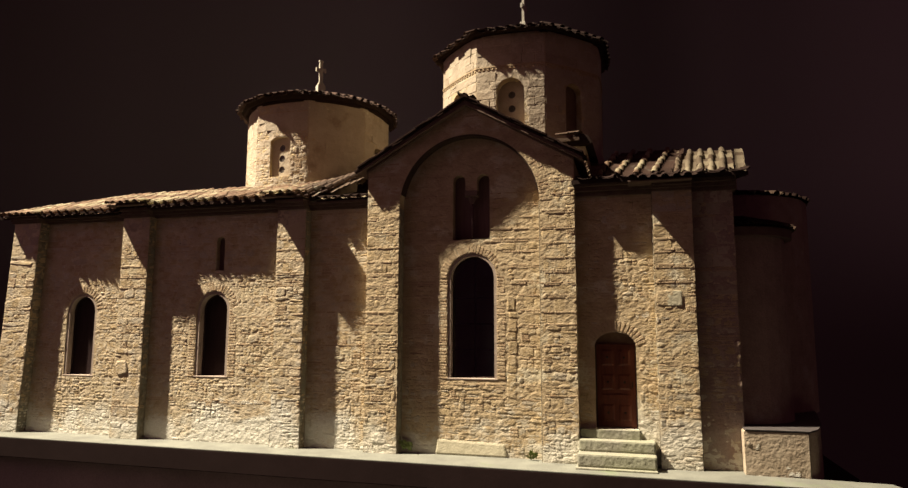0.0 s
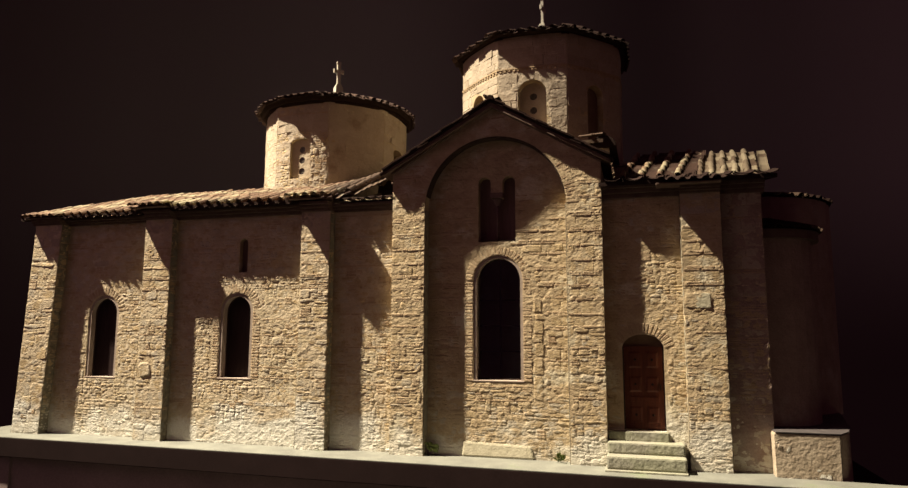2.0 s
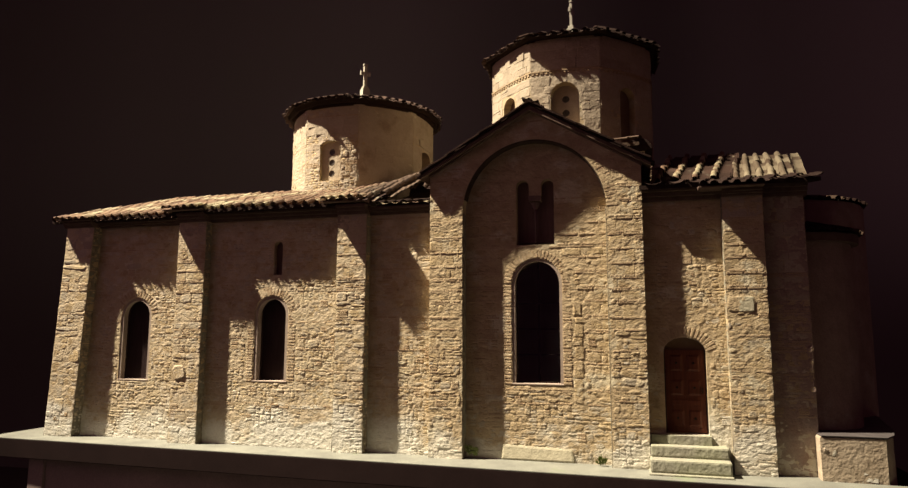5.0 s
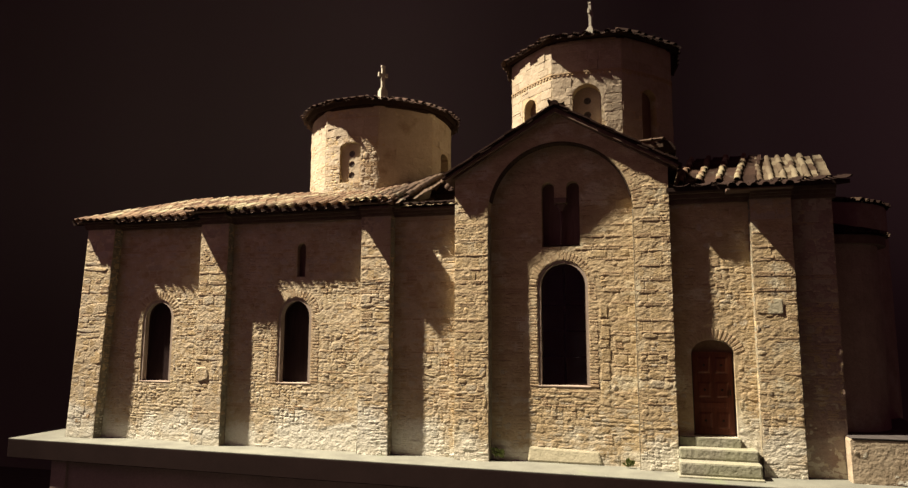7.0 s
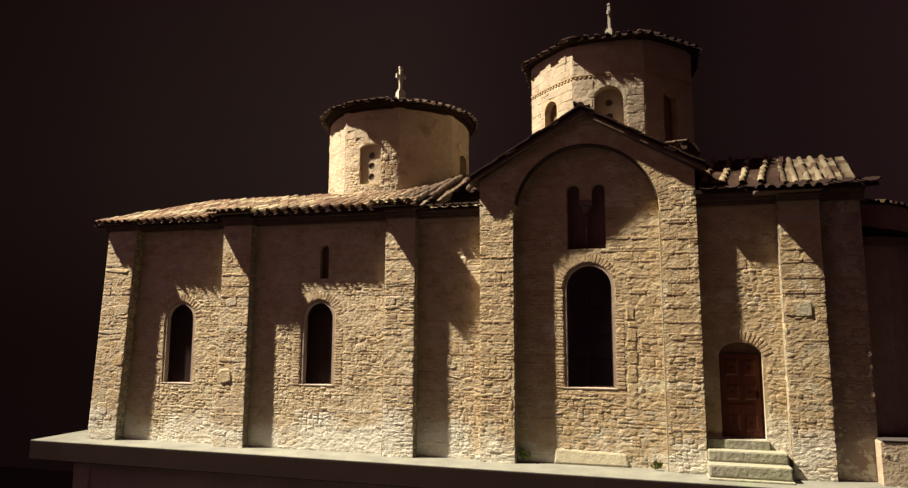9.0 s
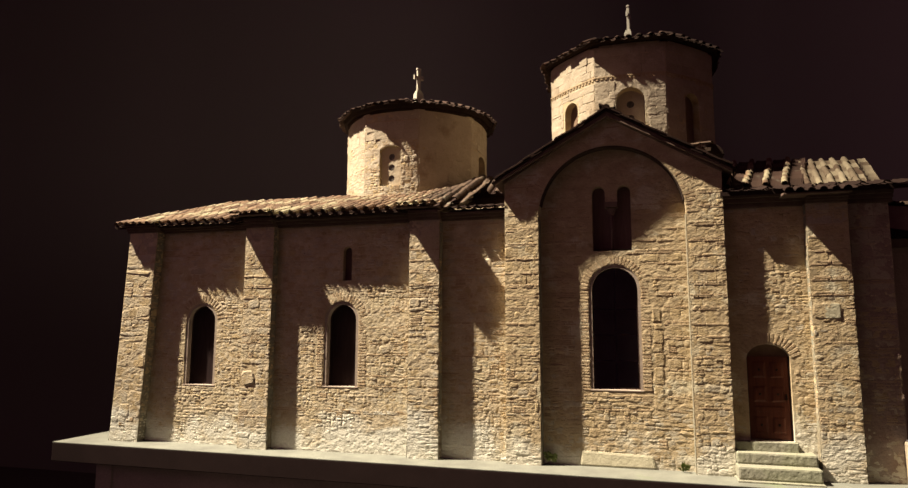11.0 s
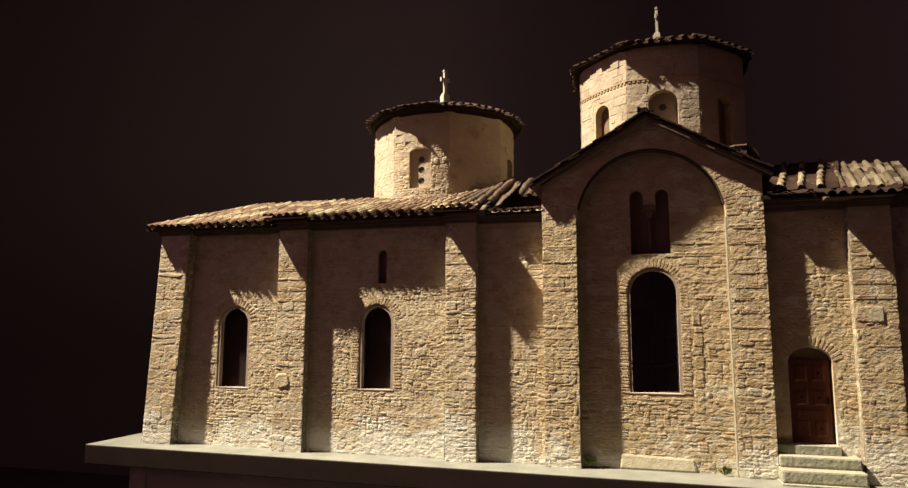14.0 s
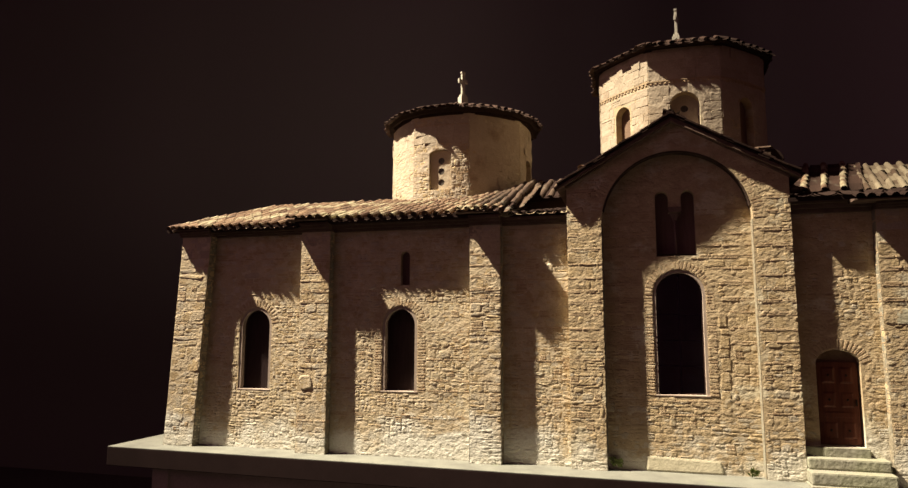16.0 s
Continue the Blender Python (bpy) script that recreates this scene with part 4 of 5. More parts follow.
def ruled_roof(label, x0, x1, eave, shift, crest_y, crest_z, pitch, seed, tile=None, start=((-99, 0), (99, 0)), shade_from=99.0, **kw):
    """A warped tile roof: columns run from a straight eave up to a crest that bends; tables give the crest by the eave's x."""
    cols = []
    for a in steps(x0 + 0.08, x1 - 0.02, pitch):
        lo, hi = Vector((a, *eave)), Vector((a + between(a, shift), between(a, crest_y), between(a, crest_z)))
        cols.append((lo + (hi - lo) * between(a, start), hi))
    side = Vector((0.11, 0, 0))
    ends = [(cols[0][0] - side, cols[0][1] - side)] + cols + [(cols[-1][0] + side, cols[-1][1] + side)]
    ends = [(lo + (hi - lo) * 0.015, hi) for lo, hi in ends]
    n, drop, s = len(ends), Vector((0, 0, 0.10)), Shape()
    rows = [[lo for lo, _ in ends], [hi for _, hi in ends], [hi - drop for _, hi in ends], [lo - drop for lo, _ in ends]]
    quads = [(j * n + i, j * n + i + 1, (j + 1) % 4 * n + i + 1, (j + 1) % 4 * n + i) for j in range(4) for i in range(n - 1)]
    s.add([p for row in rows for p in row], quads + [(0, n, 2 * n, 3 * n), (n - 1, 4 * n - 1, 3 * n - 1, 2 * n - 1)])
    front = x1 if start[-1][1] == 0 else next(x for x, q in reversed(start) if q == 0)
    s.box(x0, front, eave[0] - 0.014, eave[0] + 0.049, eave[1] - 0.06, eave[1] + 0.06)
    ob = fabric("roof", s, SHADE_TILE, label)
    for k, (lo, hi) in enumerate(cols):
        run = hi - lo
        u = Vector((1, 0, 0)) - run * (run.x / run.length_squared)
        # columns east of that x get darker covers in place of cast shade
        tiles(ob, lo, u, run, [(0.0, 0.0, run.length)], pitch=pitch, seed=seed * 100 + k, limit=14, tile=OLD_COVER if lo.x > shade_from else tile, ragged=0.014, pan_deep=0.19, **kw)
    return ob


RIDGE_Y, RIDGE_Z = 4.3, 8.08
ruled_roof("weathered clay barrel-tile roof of the narthex", -16.10, -11.42, (0.0, 6.73), [(-16.1, 1.2), (-11.42, 1.45)], [(-16.1, 4.7), (-12.5, 4.0)], [(-16.1, 8.24), (-12.5, 8.09)], 0.33, 1, size=0.23, lip=8.0, tall=1.15)
# darker pans and eastern covers: shade put into the tile colour
ruled_roof("weathered clay barrel-tile roof of the nave", -11.42, -4.85, (-0.15, 6.80), [(-11.42, 1.45), (-4.85, 0.15)], [(-11.42, 4.0), (-8.0, 3.8)],
           [(-11.42, 8.09), (-9.0, 8.03), (-7.2, 8.06), (-5.9, 8.20), (-5.3, 8.36), (-4.9, 8.47)], 0.34, 2, size=0.23, lip=8.0, tall=1.3, pan=OLD_TILE, shade_from=-6.0, start=((-99, 0.0), (-5.42, 0.0), (-4.85, 0.20)))
# dark covers and near-black pans hold the drum's shade in their colour
ruled_roof("raised clay-tile roof beside the transept", -4.80, -3.10, (2.78, 7.74), [(-4.8, 0.25), (-3.1, 0.25)], [(-4.8, 3.85), (-3.1, 3.85)], [(-4.8, 8.46), (-3.1, 8.50)], 0.34, 4, tile=OLD_COVER, size=0.22, lip=8.0, pan=SHADE_TILE)
# near-black strip with a paler eave row: shade and lit tips set by colour
low_strip = slope_roof("roof", "low tiled roof strip beside the transept", -4.85, -3.30, 0.03, 6.74, 3.1, 7.36, seed=3, tile=SHADE_COVER)
tiles(low_strip, (0, 0.03, 6.75), (1, 0, 0), (0, 1, 0.18), [(a, -0.06, 0.14) for a in steps(-4.7, -3.45, 0.3)], seed=31, bare=99, length=0.2, pitch=0.30, pan=TILE, pan_deep=0.34)
# near-black wall colour holds the shade of the gap beside the transept
fabric("wall", Shape().box(-4.9, -3.2, 2.95, 3.2, TOP + 0.1, 7.70).prism([(-4.86, 0.1, 6.7), (-4.86, 3.0, 6.7), (-4.86, 3.0, 7.62)], [(-4.78, 0.1, 6.7), (-4.78, 3.0, 6.7), (-4.78, 3.0, 7.62)]), SHADE_PLASTER, "dark low wall under the raised roof")
fabric("roof", Shape().prism([(-14.8, RIDGE_Y, RIDGE_Z - 0.2), (-3, RIDGE_Y, RIDGE_Z - 0.2), (-3, 11.2, 6.7), (-16, 11.2, 6.7)],
                                [(-14.8, RIDGE_Y, RIDGE_Z - 0.1), (-3, RIDGE_Y, RIDGE_Z - 0.1), (-3, 11.2, 6.8), (-16, 11.2, 6.8)]), BOUNCE_TILE, "far slope of the clay-tile roof")
fabric("wall", Shape().prism([(-15.70, 0.45, TOP), (-15.70, 10.9, TOP), (-15.0, RIDGE_Y, RIDGE_Z - 0.12)],
                                 [(-15.2, 0.45, TOP), (-15.2, 10.9, TOP), (-14.7, RIDGE_Y, RIDGE_Z - 0.12)]), MORTAR, "west gable wall")
# wing roof
# eave pans near-black: the upper roof's shade is put into their colour
slope_roof("roof", "low scalloped eave of dark pan tiles over the wing", 2.25, 6.34, -0.15, 6.86, 2.95, 7.40, bare=99, seed=6, pitch=0.51, size=0.19, length=0.42, high=0.05, pan=SHADE_TILE, tile=OLD_COVER, pan_deep=0.36)
# wide pans get a darker tile in place of the shade on them
slope_roof("roof", "upper clay-tile roof of the wing with wide pans", 2.70, 4.64, 2.85, 7.56, 4.68, 8.70, x0b=3.22, x1b=5.16, seed=61, pitch=0.513, size=0.19, length=0.36, tall=1.1, high=0.05, pan=DRUM_TILE, tile=COVER, pan_width=0.43, pan_deep=0.15, pan_tilt=7.0)
slope_roof("roof", "upper clay-tile roof of the wing with pale mossy tiles", 4.83, 6.74, 2.85, 7.46, 4.72, 8.58, x0b=5.05, x1b=6.96, seed=7, pitch=0.31, size=0.19, length=0.36, tall=1.15, high=0.05, tile=PALE_COVER, last=6.2, pan_width=0.27, pan_deep=0.18, pan_tilt=7.0)
fabric("wall", Shape().box(2.3, 6.0, 4.3, 4.6, TOP + 0.1, 8.3).box(2.5, 6.5, 3.0, 3.2, TOP + 0.1, 7.42), MORTAR, "walls under the upper wing roof")
fabric("roof", Shape().prism([(2.3, 4.7, 8.45), (6.6, 4.7, 8.45), (6.4, 11.2, 6.7), (2.3, 11.2, 6.7)],
                                [(2.3, 4.7, 8.55), (6.6, 4.7, 8.55), (6.4, 11.2, 6.8), (2.3, 11.2, 6.8)]), BOUNCE_TILE, "far slope of the wing roof")

# square base of the crossing
fabric("wall", Shape().box(-2.95, 2.45, 2.2, 8.6, TOP + 0.1, 8.37).box(0.5, 2.28, 2.2, 8.6, 8.372, 8.52), MORTAR, "stone base of the crossing under the drum")
crossing = fabric("roof", Shape().prism([(-3.1, 2.0, 8.38), (2.3, 2.0, 8.5), (2.3, 8.8, 8.5), (-3.1, 8.8, 8.38)],
                                            [(-3.1, 2.0, 8.55), (2.3, 2.0, 8.6), (2.1, 3.1, 8.85), (-2.4, 3.1, 8.80)]), OLD_TILE, "narrow tiled roof round the foot of the drum")
hip = [(2.30 + 0.36 * math.cos(math.pi * k / 10), 8.38 + 0.34 * math.sin(math.pi * k / 10)) for k in range(11)]
part("hip_mortar", Shape().prism([(x, 2.05, z) for x, z in hip], [(x + 0.02, 4.6, z + 0.05) for x, z in hip]), SHADE_TILE, crossing, "dark rounded hip of the roof", 0.02)
for x, z, w in ((2.34, 8.72, 0.22), (2.02, 8.70, 0.20)):
    ob = new("roof_tile", OLD_COVER)
    ob.parent = crossing
    ob.matrix_basis = pose(x, 2.0, z, 8, 0, 60) @ Matrix.Diagonal((w, 0.45, w * 0.5, 1))
tiles(crossing, (0, 2.0, 8.44), (1, 0, 0), (0, 1.1, 0.25), [(a, 0, 0.9) for a in steps(-3.0, 1.0, 0.26)], seed=72, limit=50, tile=COVER)

# gable roof of the transept
EAVE_X, EAVE_Z, PEAK, OUT = 3.02, 7.43, 9.17, -0.27
gable_low = [(GX - EAVE_X, EAVE_Z - 0.07), (GX, PEAK - 0.12), (GX + EAVE_X, EAVE_Z - 0.07), (GX + EAVE_X, EAVE_Z), (GX, PEAK), (GX - EAVE_X, EAVE_Z)]
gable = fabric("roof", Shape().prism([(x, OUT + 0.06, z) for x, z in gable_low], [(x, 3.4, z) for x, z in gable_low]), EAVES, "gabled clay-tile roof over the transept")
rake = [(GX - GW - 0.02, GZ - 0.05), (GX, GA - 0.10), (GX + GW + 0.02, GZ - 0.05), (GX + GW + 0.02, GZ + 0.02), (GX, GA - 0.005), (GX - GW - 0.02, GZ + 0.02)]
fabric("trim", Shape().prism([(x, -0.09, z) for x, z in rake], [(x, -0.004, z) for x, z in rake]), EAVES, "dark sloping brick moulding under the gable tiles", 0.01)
GL = math.hypot(EAVE_X, PEAK - EAVE_Z)
for sgn in (-1, 1):
    tiles(gable, (GX + sgn * EAVE_X, 0, EAVE_Z), (0, 1, 0), (-sgn * EAVE_X, 0, PEAK - EAVE_Z), [(a, 0.0, GL) for a in steps(-0.02, 3.2, 0.25)], seed=20 + sgn, limit=110, high=-0.02, tile=COVER)
    run = Vector((-sgn * EAVE_X, 0, PEAK - EAVE_Z)).normalized()
    up = run.cross(Vector((0, 1, 0))) * -sgn
    if up.z < 0:
        up = -up
    for layer, (h, out) in enumerate(((0.0, OUT + 0.03), (0.055, OUT))):
        q = -0.08 + 0.13 * layer
        while q < GL - 0.05:
            ln = rng.uniform(0.30, 0.38)
            o = Vector((GX + sgn * EAVE_X, 0, EAVE_Z)) + run * q + up * (h + rng.uniform(-0.010, 0.014))
            a, b, c = run * ln, Vector((0, 0.42, 0)), up * 0.05
            o = o + Vector((0, out + rng.uniform(-0.02, 0.02), 0))
            d = up * rng.uniform(0.0, 0.025)
            part("verge_tile", Shape().prism([o + d, o + a, o + a + b, o + b + d], [o + c + d, o + a + c, o + a + b + c, o + b + c + d]), VERGE, gable, "", 0.008)
            q += ln * 0.97
tiles(gable, (GX, OUT, PEAK + 0.05), (1, 0, 0), (0, 1, 0), [(0.0, 0.0, 3.4)], size=0.20, limit=12, seed=33, tile=OLD_COVER)


# cornices under the eaves
def cornice(x0, x1, y, z0, z1, out, parent_label):
    s = Shape()
    h = (z1 - z0) / 3
    for k in range(3):
        s.box(x0, x1, y - out * (k + 1) / 3, y + 0.3 - 0.002 * k, z0 + h * k + 0.002, z0 + h * (k + 1))
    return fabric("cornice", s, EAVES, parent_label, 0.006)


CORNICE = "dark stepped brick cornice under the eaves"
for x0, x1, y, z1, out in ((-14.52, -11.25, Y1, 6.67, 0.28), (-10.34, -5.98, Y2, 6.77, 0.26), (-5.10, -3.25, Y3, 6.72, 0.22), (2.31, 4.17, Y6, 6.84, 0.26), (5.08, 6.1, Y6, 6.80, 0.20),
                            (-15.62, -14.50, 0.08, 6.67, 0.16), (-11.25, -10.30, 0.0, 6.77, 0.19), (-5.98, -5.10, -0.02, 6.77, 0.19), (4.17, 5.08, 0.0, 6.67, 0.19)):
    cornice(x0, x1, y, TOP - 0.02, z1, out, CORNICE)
for x0, x1, yb, y, z in ((-15.80, -14.50, 0.3, -0.21, 6.69), (-11.60, -10.30, 0.2, -0.45, 6.82), (-6.30, -5.10, 0.2, -0.52, 6.82), (3.62, 5.08, 0.2, -0.50, 6.68)):
    bias = 0.22 if x1 == -5.10 else 0.0
    ob = fabric("pilaster_roof", Shape().prism([(x0, y + 0.06, z), (x1, y + bias + 0.06, z), (x1, yb, z), (x0, yb, z)],
                                                [(x0, y + 0.06, z + 0.035), (x1, y + bias + 0.06, z + 0.035), (x1, yb, z + 0.12), (x0, yb, z + 0.12)]),
                 EAVES, "short tiled eave over a pilaster")
    tiles(ob, (0, y, z + 0.03), (1, 0, 0), (0, 1, 0.25), [(a, bias * (a - x0) / (x1 - x0), 0.5) for a in steps(x0 + 0.1, x1 - 0.05, 0.25)], seed=int(x0 * 10), tile=SHADE_COVER if x0 > 0 else COVER)


# ------------------------------------------------------------------ drums
def ngon(cx, cy, r, z, n=8, turn=0.0):
    return [(cx + r * math.sin(2 * math.pi * (k + 0.5) / n + turn), cy - r * math.cos(2 * math.pi * (k + 0.5) / n + turn), z) for k in range(n)]


def drum(name, label, cx, cy, r, z0, z1, eave_r, eave_z, apex_z, styles, windows, seed, pitch, turn, swell=0.0, sides=8, thick=0.12):
    """Eight-sided drum: each face a wall with its window, masonry, a tiled tent roof on top."""
    ob = fabric(name, Shape().prism(ngon(cx, cy, r - 0.45, z0 + 0.3, turn=turn), ngon(cx, cy, r - 0.45, z1 - 0.02, turn=turn)), SHUTTER, label)
    ap, half = r * math.cos(math.pi / 8), r * math.sin(math.pi / 8)

    def bend(u):
        return swell * (math.sqrt(max(r * r - u * u, 0.01)) - ap)

    for k in range(8):
        a = 2 * math.pi * k / 8 + turn
        n = Vector((math.sin(a), -math.cos(a), 0))
        u = Vector((math.cos(a), math.sin(a), 0))
        m = frame_at(Vector((cx, cy, 0)) + n * ap, u, n)
        holes, keep, extra = windows(k)
        outer = [(-half, z0), (half, z0), (half, z1), (-half, z1)]
        face = part("drum_wall", panel(outer, holes, m, 0.35, bend if swell else None), MORTAR, CHURCH)
        if k in (0, 1, 7, 2, 6):
            pieces = []
            for j, (p, q, st) in enumerate(styles(k)):
                pieces += coursed([(-half, p), (half, p), (half, q), (-half, q)], holes + keep, st, seed * 100 + k * 10 + j)
            lay(face, m, pieces + extra, 120 if k in (0, 1, 7) else 20, bend=bend)
            skin(face, m, outer, holes, pieces + extra, 4000 + seed * 100 + 10 * k, ASHLAR, bend=bend)
    for k in () if swell > 0.5 else (-1, 0, 6):
        a = 2 * math.pi * (k + 0.5) / 8 + turn
        n = Vector((math.sin(a), -math.cos(a), 0))
        quoins, z = [], z0 + 0.9
        while z < z1 - 0.35:
            h = rng.uniform(0.14, 0.28)
            w = rng.uniform(0.26, 0.42)
            quoins.append((rng.choice(PALES), rng.uniform(-0.04, 0.04), z + h / 2, w, h - 0.012, rng.uniform(0.018, 0.03), rng.gauss(0, 0.03)))
            z += h
        lay(ob, frame_at(Vector((cx, cy, 0)) + n * (r - 0.07), (math.cos(a), math.sin(a), 0), n), quoins)
    # roof solid and eaves band are near-black to carry the dark under the eave
    roof = fabric("drum_roof", Shape().prism(ngon(cx, cy, eave_r - 0.12, eave_z - thick, sides, turn), ngon(cx, cy, eave_r - 0.05, eave_z, sides, turn)).add(
        ngon(cx, cy, eave_r, eave_z, sides, turn) + [(cx, cy, apex_z)], [(i, (i + 1) % sides, sides) for i in range(sides)]), SHADE_TILE, "tent roof of clay barrel tiles on a drum")
    ea, eh = eave_r * math.cos(math.pi / sides), eave_r * math.sin(math.pi / sides)
    for k in range(sides):
        a = 2 * math.pi * k / sides + turn
        n = Vector((math.sin(a), -math.cos(a), 0))
        u = Vector((math.cos(a), math.sin(a), 0))
        run = Vector((cx, cy, apex_z)) - (Vector((cx, cy, eave_z)) + n * ea)
        L = run.length
        r2 = random.Random(seed * 90 + k)
        count = max(2, round(2 * eh / pitch))
        cols = [(b, r2.uniform(-0.13, -0.04) - (0.06 if sides == 8 and k == 0 else 0.0), L * (1 - abs(b) / eh)) for b in [-eh + 2 * eh * (i + 0.5) / count for i in range(count)] if L * (1 - abs(b) / eh) > 0.2]
        # taller drum: faces turned from the key light get near-black tiles as shade
        tiles(roof, Vector((cx, cy, eave_z)) + n * ea, u, run, cols, pitch=2 * eh / count, seed=seed * 50 + k, limit=40 if k in (0, 1, sides - 1) else 12, tile=SHADE_COVER if sides == 8 and k in (1, 2) else DRUM_COVER, tall=0.8)
    ledge = Shape()
    for rr, za, zb, nn in ((r + 0.02, z1 - 0.04, z1, sides), (r + 0.05, z1, eave_z - thick - 0.001, sides)):
        ledge.prism(ngon(cx, cy, rr, za, nn, turn=turn), ngon(cx, cy, rr, zb, nn, turn=turn))
    part("eaves_band", ledge, VERGE, roof)
    return ob


DRUM_STONE = dict(COURSES, alt_above=99, brick=0.06, h=(0.24, 0.36), w=(0.34, 0.75), split=0.06, d=0.012, kind=BLOCKS, turn=0.015)
D1, D2 = (-7.65, 5.51), (0.10, 5.68)
R1, R2, TURN1, TURN2 = 2.60, 2.81, radians(-3.0), radians(0.8)


def west_windows(k):
    if k % 2:
        return [], [], []
    return [arch_loop(0.0, 0.78, 8.28, 9.66, 0.16)], [], []


def east_windows(k):
    w = (0.0, 0.88, 9.0, 10.95) if k == 0 else (0.0, 0.64, 9.0, 10.86)
    return [arch_loop(*w)], [grown(*w, 0.03)], []


drum("drum", "squat eight-sided stone drum over the nave", *D1, R1, 7.4, 10.88, 2.87, 11.04, 11.98,
     lambda k: [(7.4, 9.9, dict(RUBBLE, d=0.014)), (9.9, 10.6, SMOOTH)] if k in (0, 7) else [(7.4, 10.6, dict(SMOOTH, d=0.003))], west_windows, 3, 0.30, TURN1, 0.6, 16)
drum("drum", "tall eight-sided stone drum over the crossing", *D2, R2, 8.4, 12.40, 3.08, 12.48, 13.70,
     lambda k: [(8.4, 11.2, DRUM_STONE if k in (0, 7) else dict(SMOOTH, d=0.012, gap=0.02)), (11.40, 12.36, dict(SMOOTH, d=0.012, gap=0.02))], east_windows, 4, 0.32, TURN2, 0.3, 8, 0.05)
AP2, HALF2 = R2 * math.cos(math.pi / 8), R2 * math.sin(math.pi / 8)


def east_swell(u):
    return 0.3 * (math.sqrt(R2 * R2 - u * u) - AP2)


def drum_ring(out):
    """The plan of the taller drum, its faces slightly swollen, pushed outwards."""
    pts = []
    for k in range(8):
        a = 2 * math.pi * k / 8 + TURN2
        for q in (-1.0, -0.6, -0.2, 0.2, 0.6):
            d, u = AP2 + east_swell(q * HALF2) + out, q * (HALF2 + 0.4 * out)
            pts.append((D2[0] + math.sin(a) * d + math.cos(a) * u, D2[1] - math.cos(a) * d + math.sin(a) * u))
    return pts


band_ob = fabric("string_course", Shape().prism([(x, y, 11.335) for x, y in drum_ring(0.035)], [(x, y, 11.37) for x, y in drum_ring(0.035)]), BRICK, "thin brick band with dentils round the drum")
for k in (0, 1, 7):
    a = 2 * math.pi * k / 8 + TURN2
    n = Vector((math.sin(a), -math.cos(a), 0))
    row = [(rng.choice(BRICKS), -1.0 + 0.143 * i, 11.295, 0.085, 0.075, 0.03, rng.gauss(0, 0.04)) for i in range(15)]
    lay(band_ob, frame_at(Vector((*D2, 0)) + n * AP2, (math.cos(a), math.sin(a), 0), n), row, bend=east_swell)


def pierced(name, m, z0, z1, w, holes, rise=None, mat=None):
    """A pale slab with round glazed holes, set into a drum window."""
    disc = [(math.cos(2 * math.pi * i / 16), math.sin(2 * math.pi * i / 16)) for i in range(16)]
    loops = [[(0.115 * a, z + 0.115 * b) for a, b in disc] for z in holes]
    ob = fabric(name, panel(arch_loop(0, w, z0, z1, rise), loops, m, 0.05), mat or ASHLAR, "pale pierced stone window slab with round panes")
    for z in holes:
        part("pane", Shape().prism([m @ Vector((0.125 * a, z + 0.125 * b, -0.03)) for a, b in disc], [m @ Vector((0.125 * a, z + 0.125 * b, -0.036)) for a, b in disc]),
             DUSTY, ob, "dusty round pane")
    return ob


def drum_front(centre, r, turn, deep):
    n = Vector((math.sin(turn), -math.cos(turn), 0))
    return frame_at(Vector((*centre, 0)) + n * (r * math.cos(math.pi / 8) - deep), (math.cos(turn), math.sin(turn), 0), n)


m_west = drum_front(D1, R1, TURN1, -0.02)
fabric("sill", Shape().prism([m_west @ Vector((x, z, d)) for x, z, d in ((-0.42, 8.16, -0.1), (0.42, 8.16, -0.1), (0.40, 8.27, -0.1), (-0.40, 8.27, -0.1))],
                             [m_west @ Vector((x, z, d)) for x, z, d in ((-0.42, 8.16, 0.05), (0.42, 8.16, 0.05), (0.40, 8.26, 0.035), (-0.40, 8.26, 0.035))]), MARBLE, "pale stone sill under the drum window", 0.015)
pierced("window", drum_front(D1, R1, TURN1, 0.02), 8.29, 9.655, 0.76, (9.30, 8.93, 8.55), 0.15)
pierced("window", drum_front(D2, R2, TURN2, 0.24), 9.02, 10.945, 0.87, (10.5, 10.05, 9.6), mat=JAMB)
for side in (-1, 1):
    m_side = drum_front(D2, R2, TURN2 + side * math.pi / 4, 0.20)
    fabric("window", panel(arch_loop(0, 0.63, 9.01, 10.855), [], m_side, 0.05), TYMPANUM, "blind arched window filled with brown limewash")


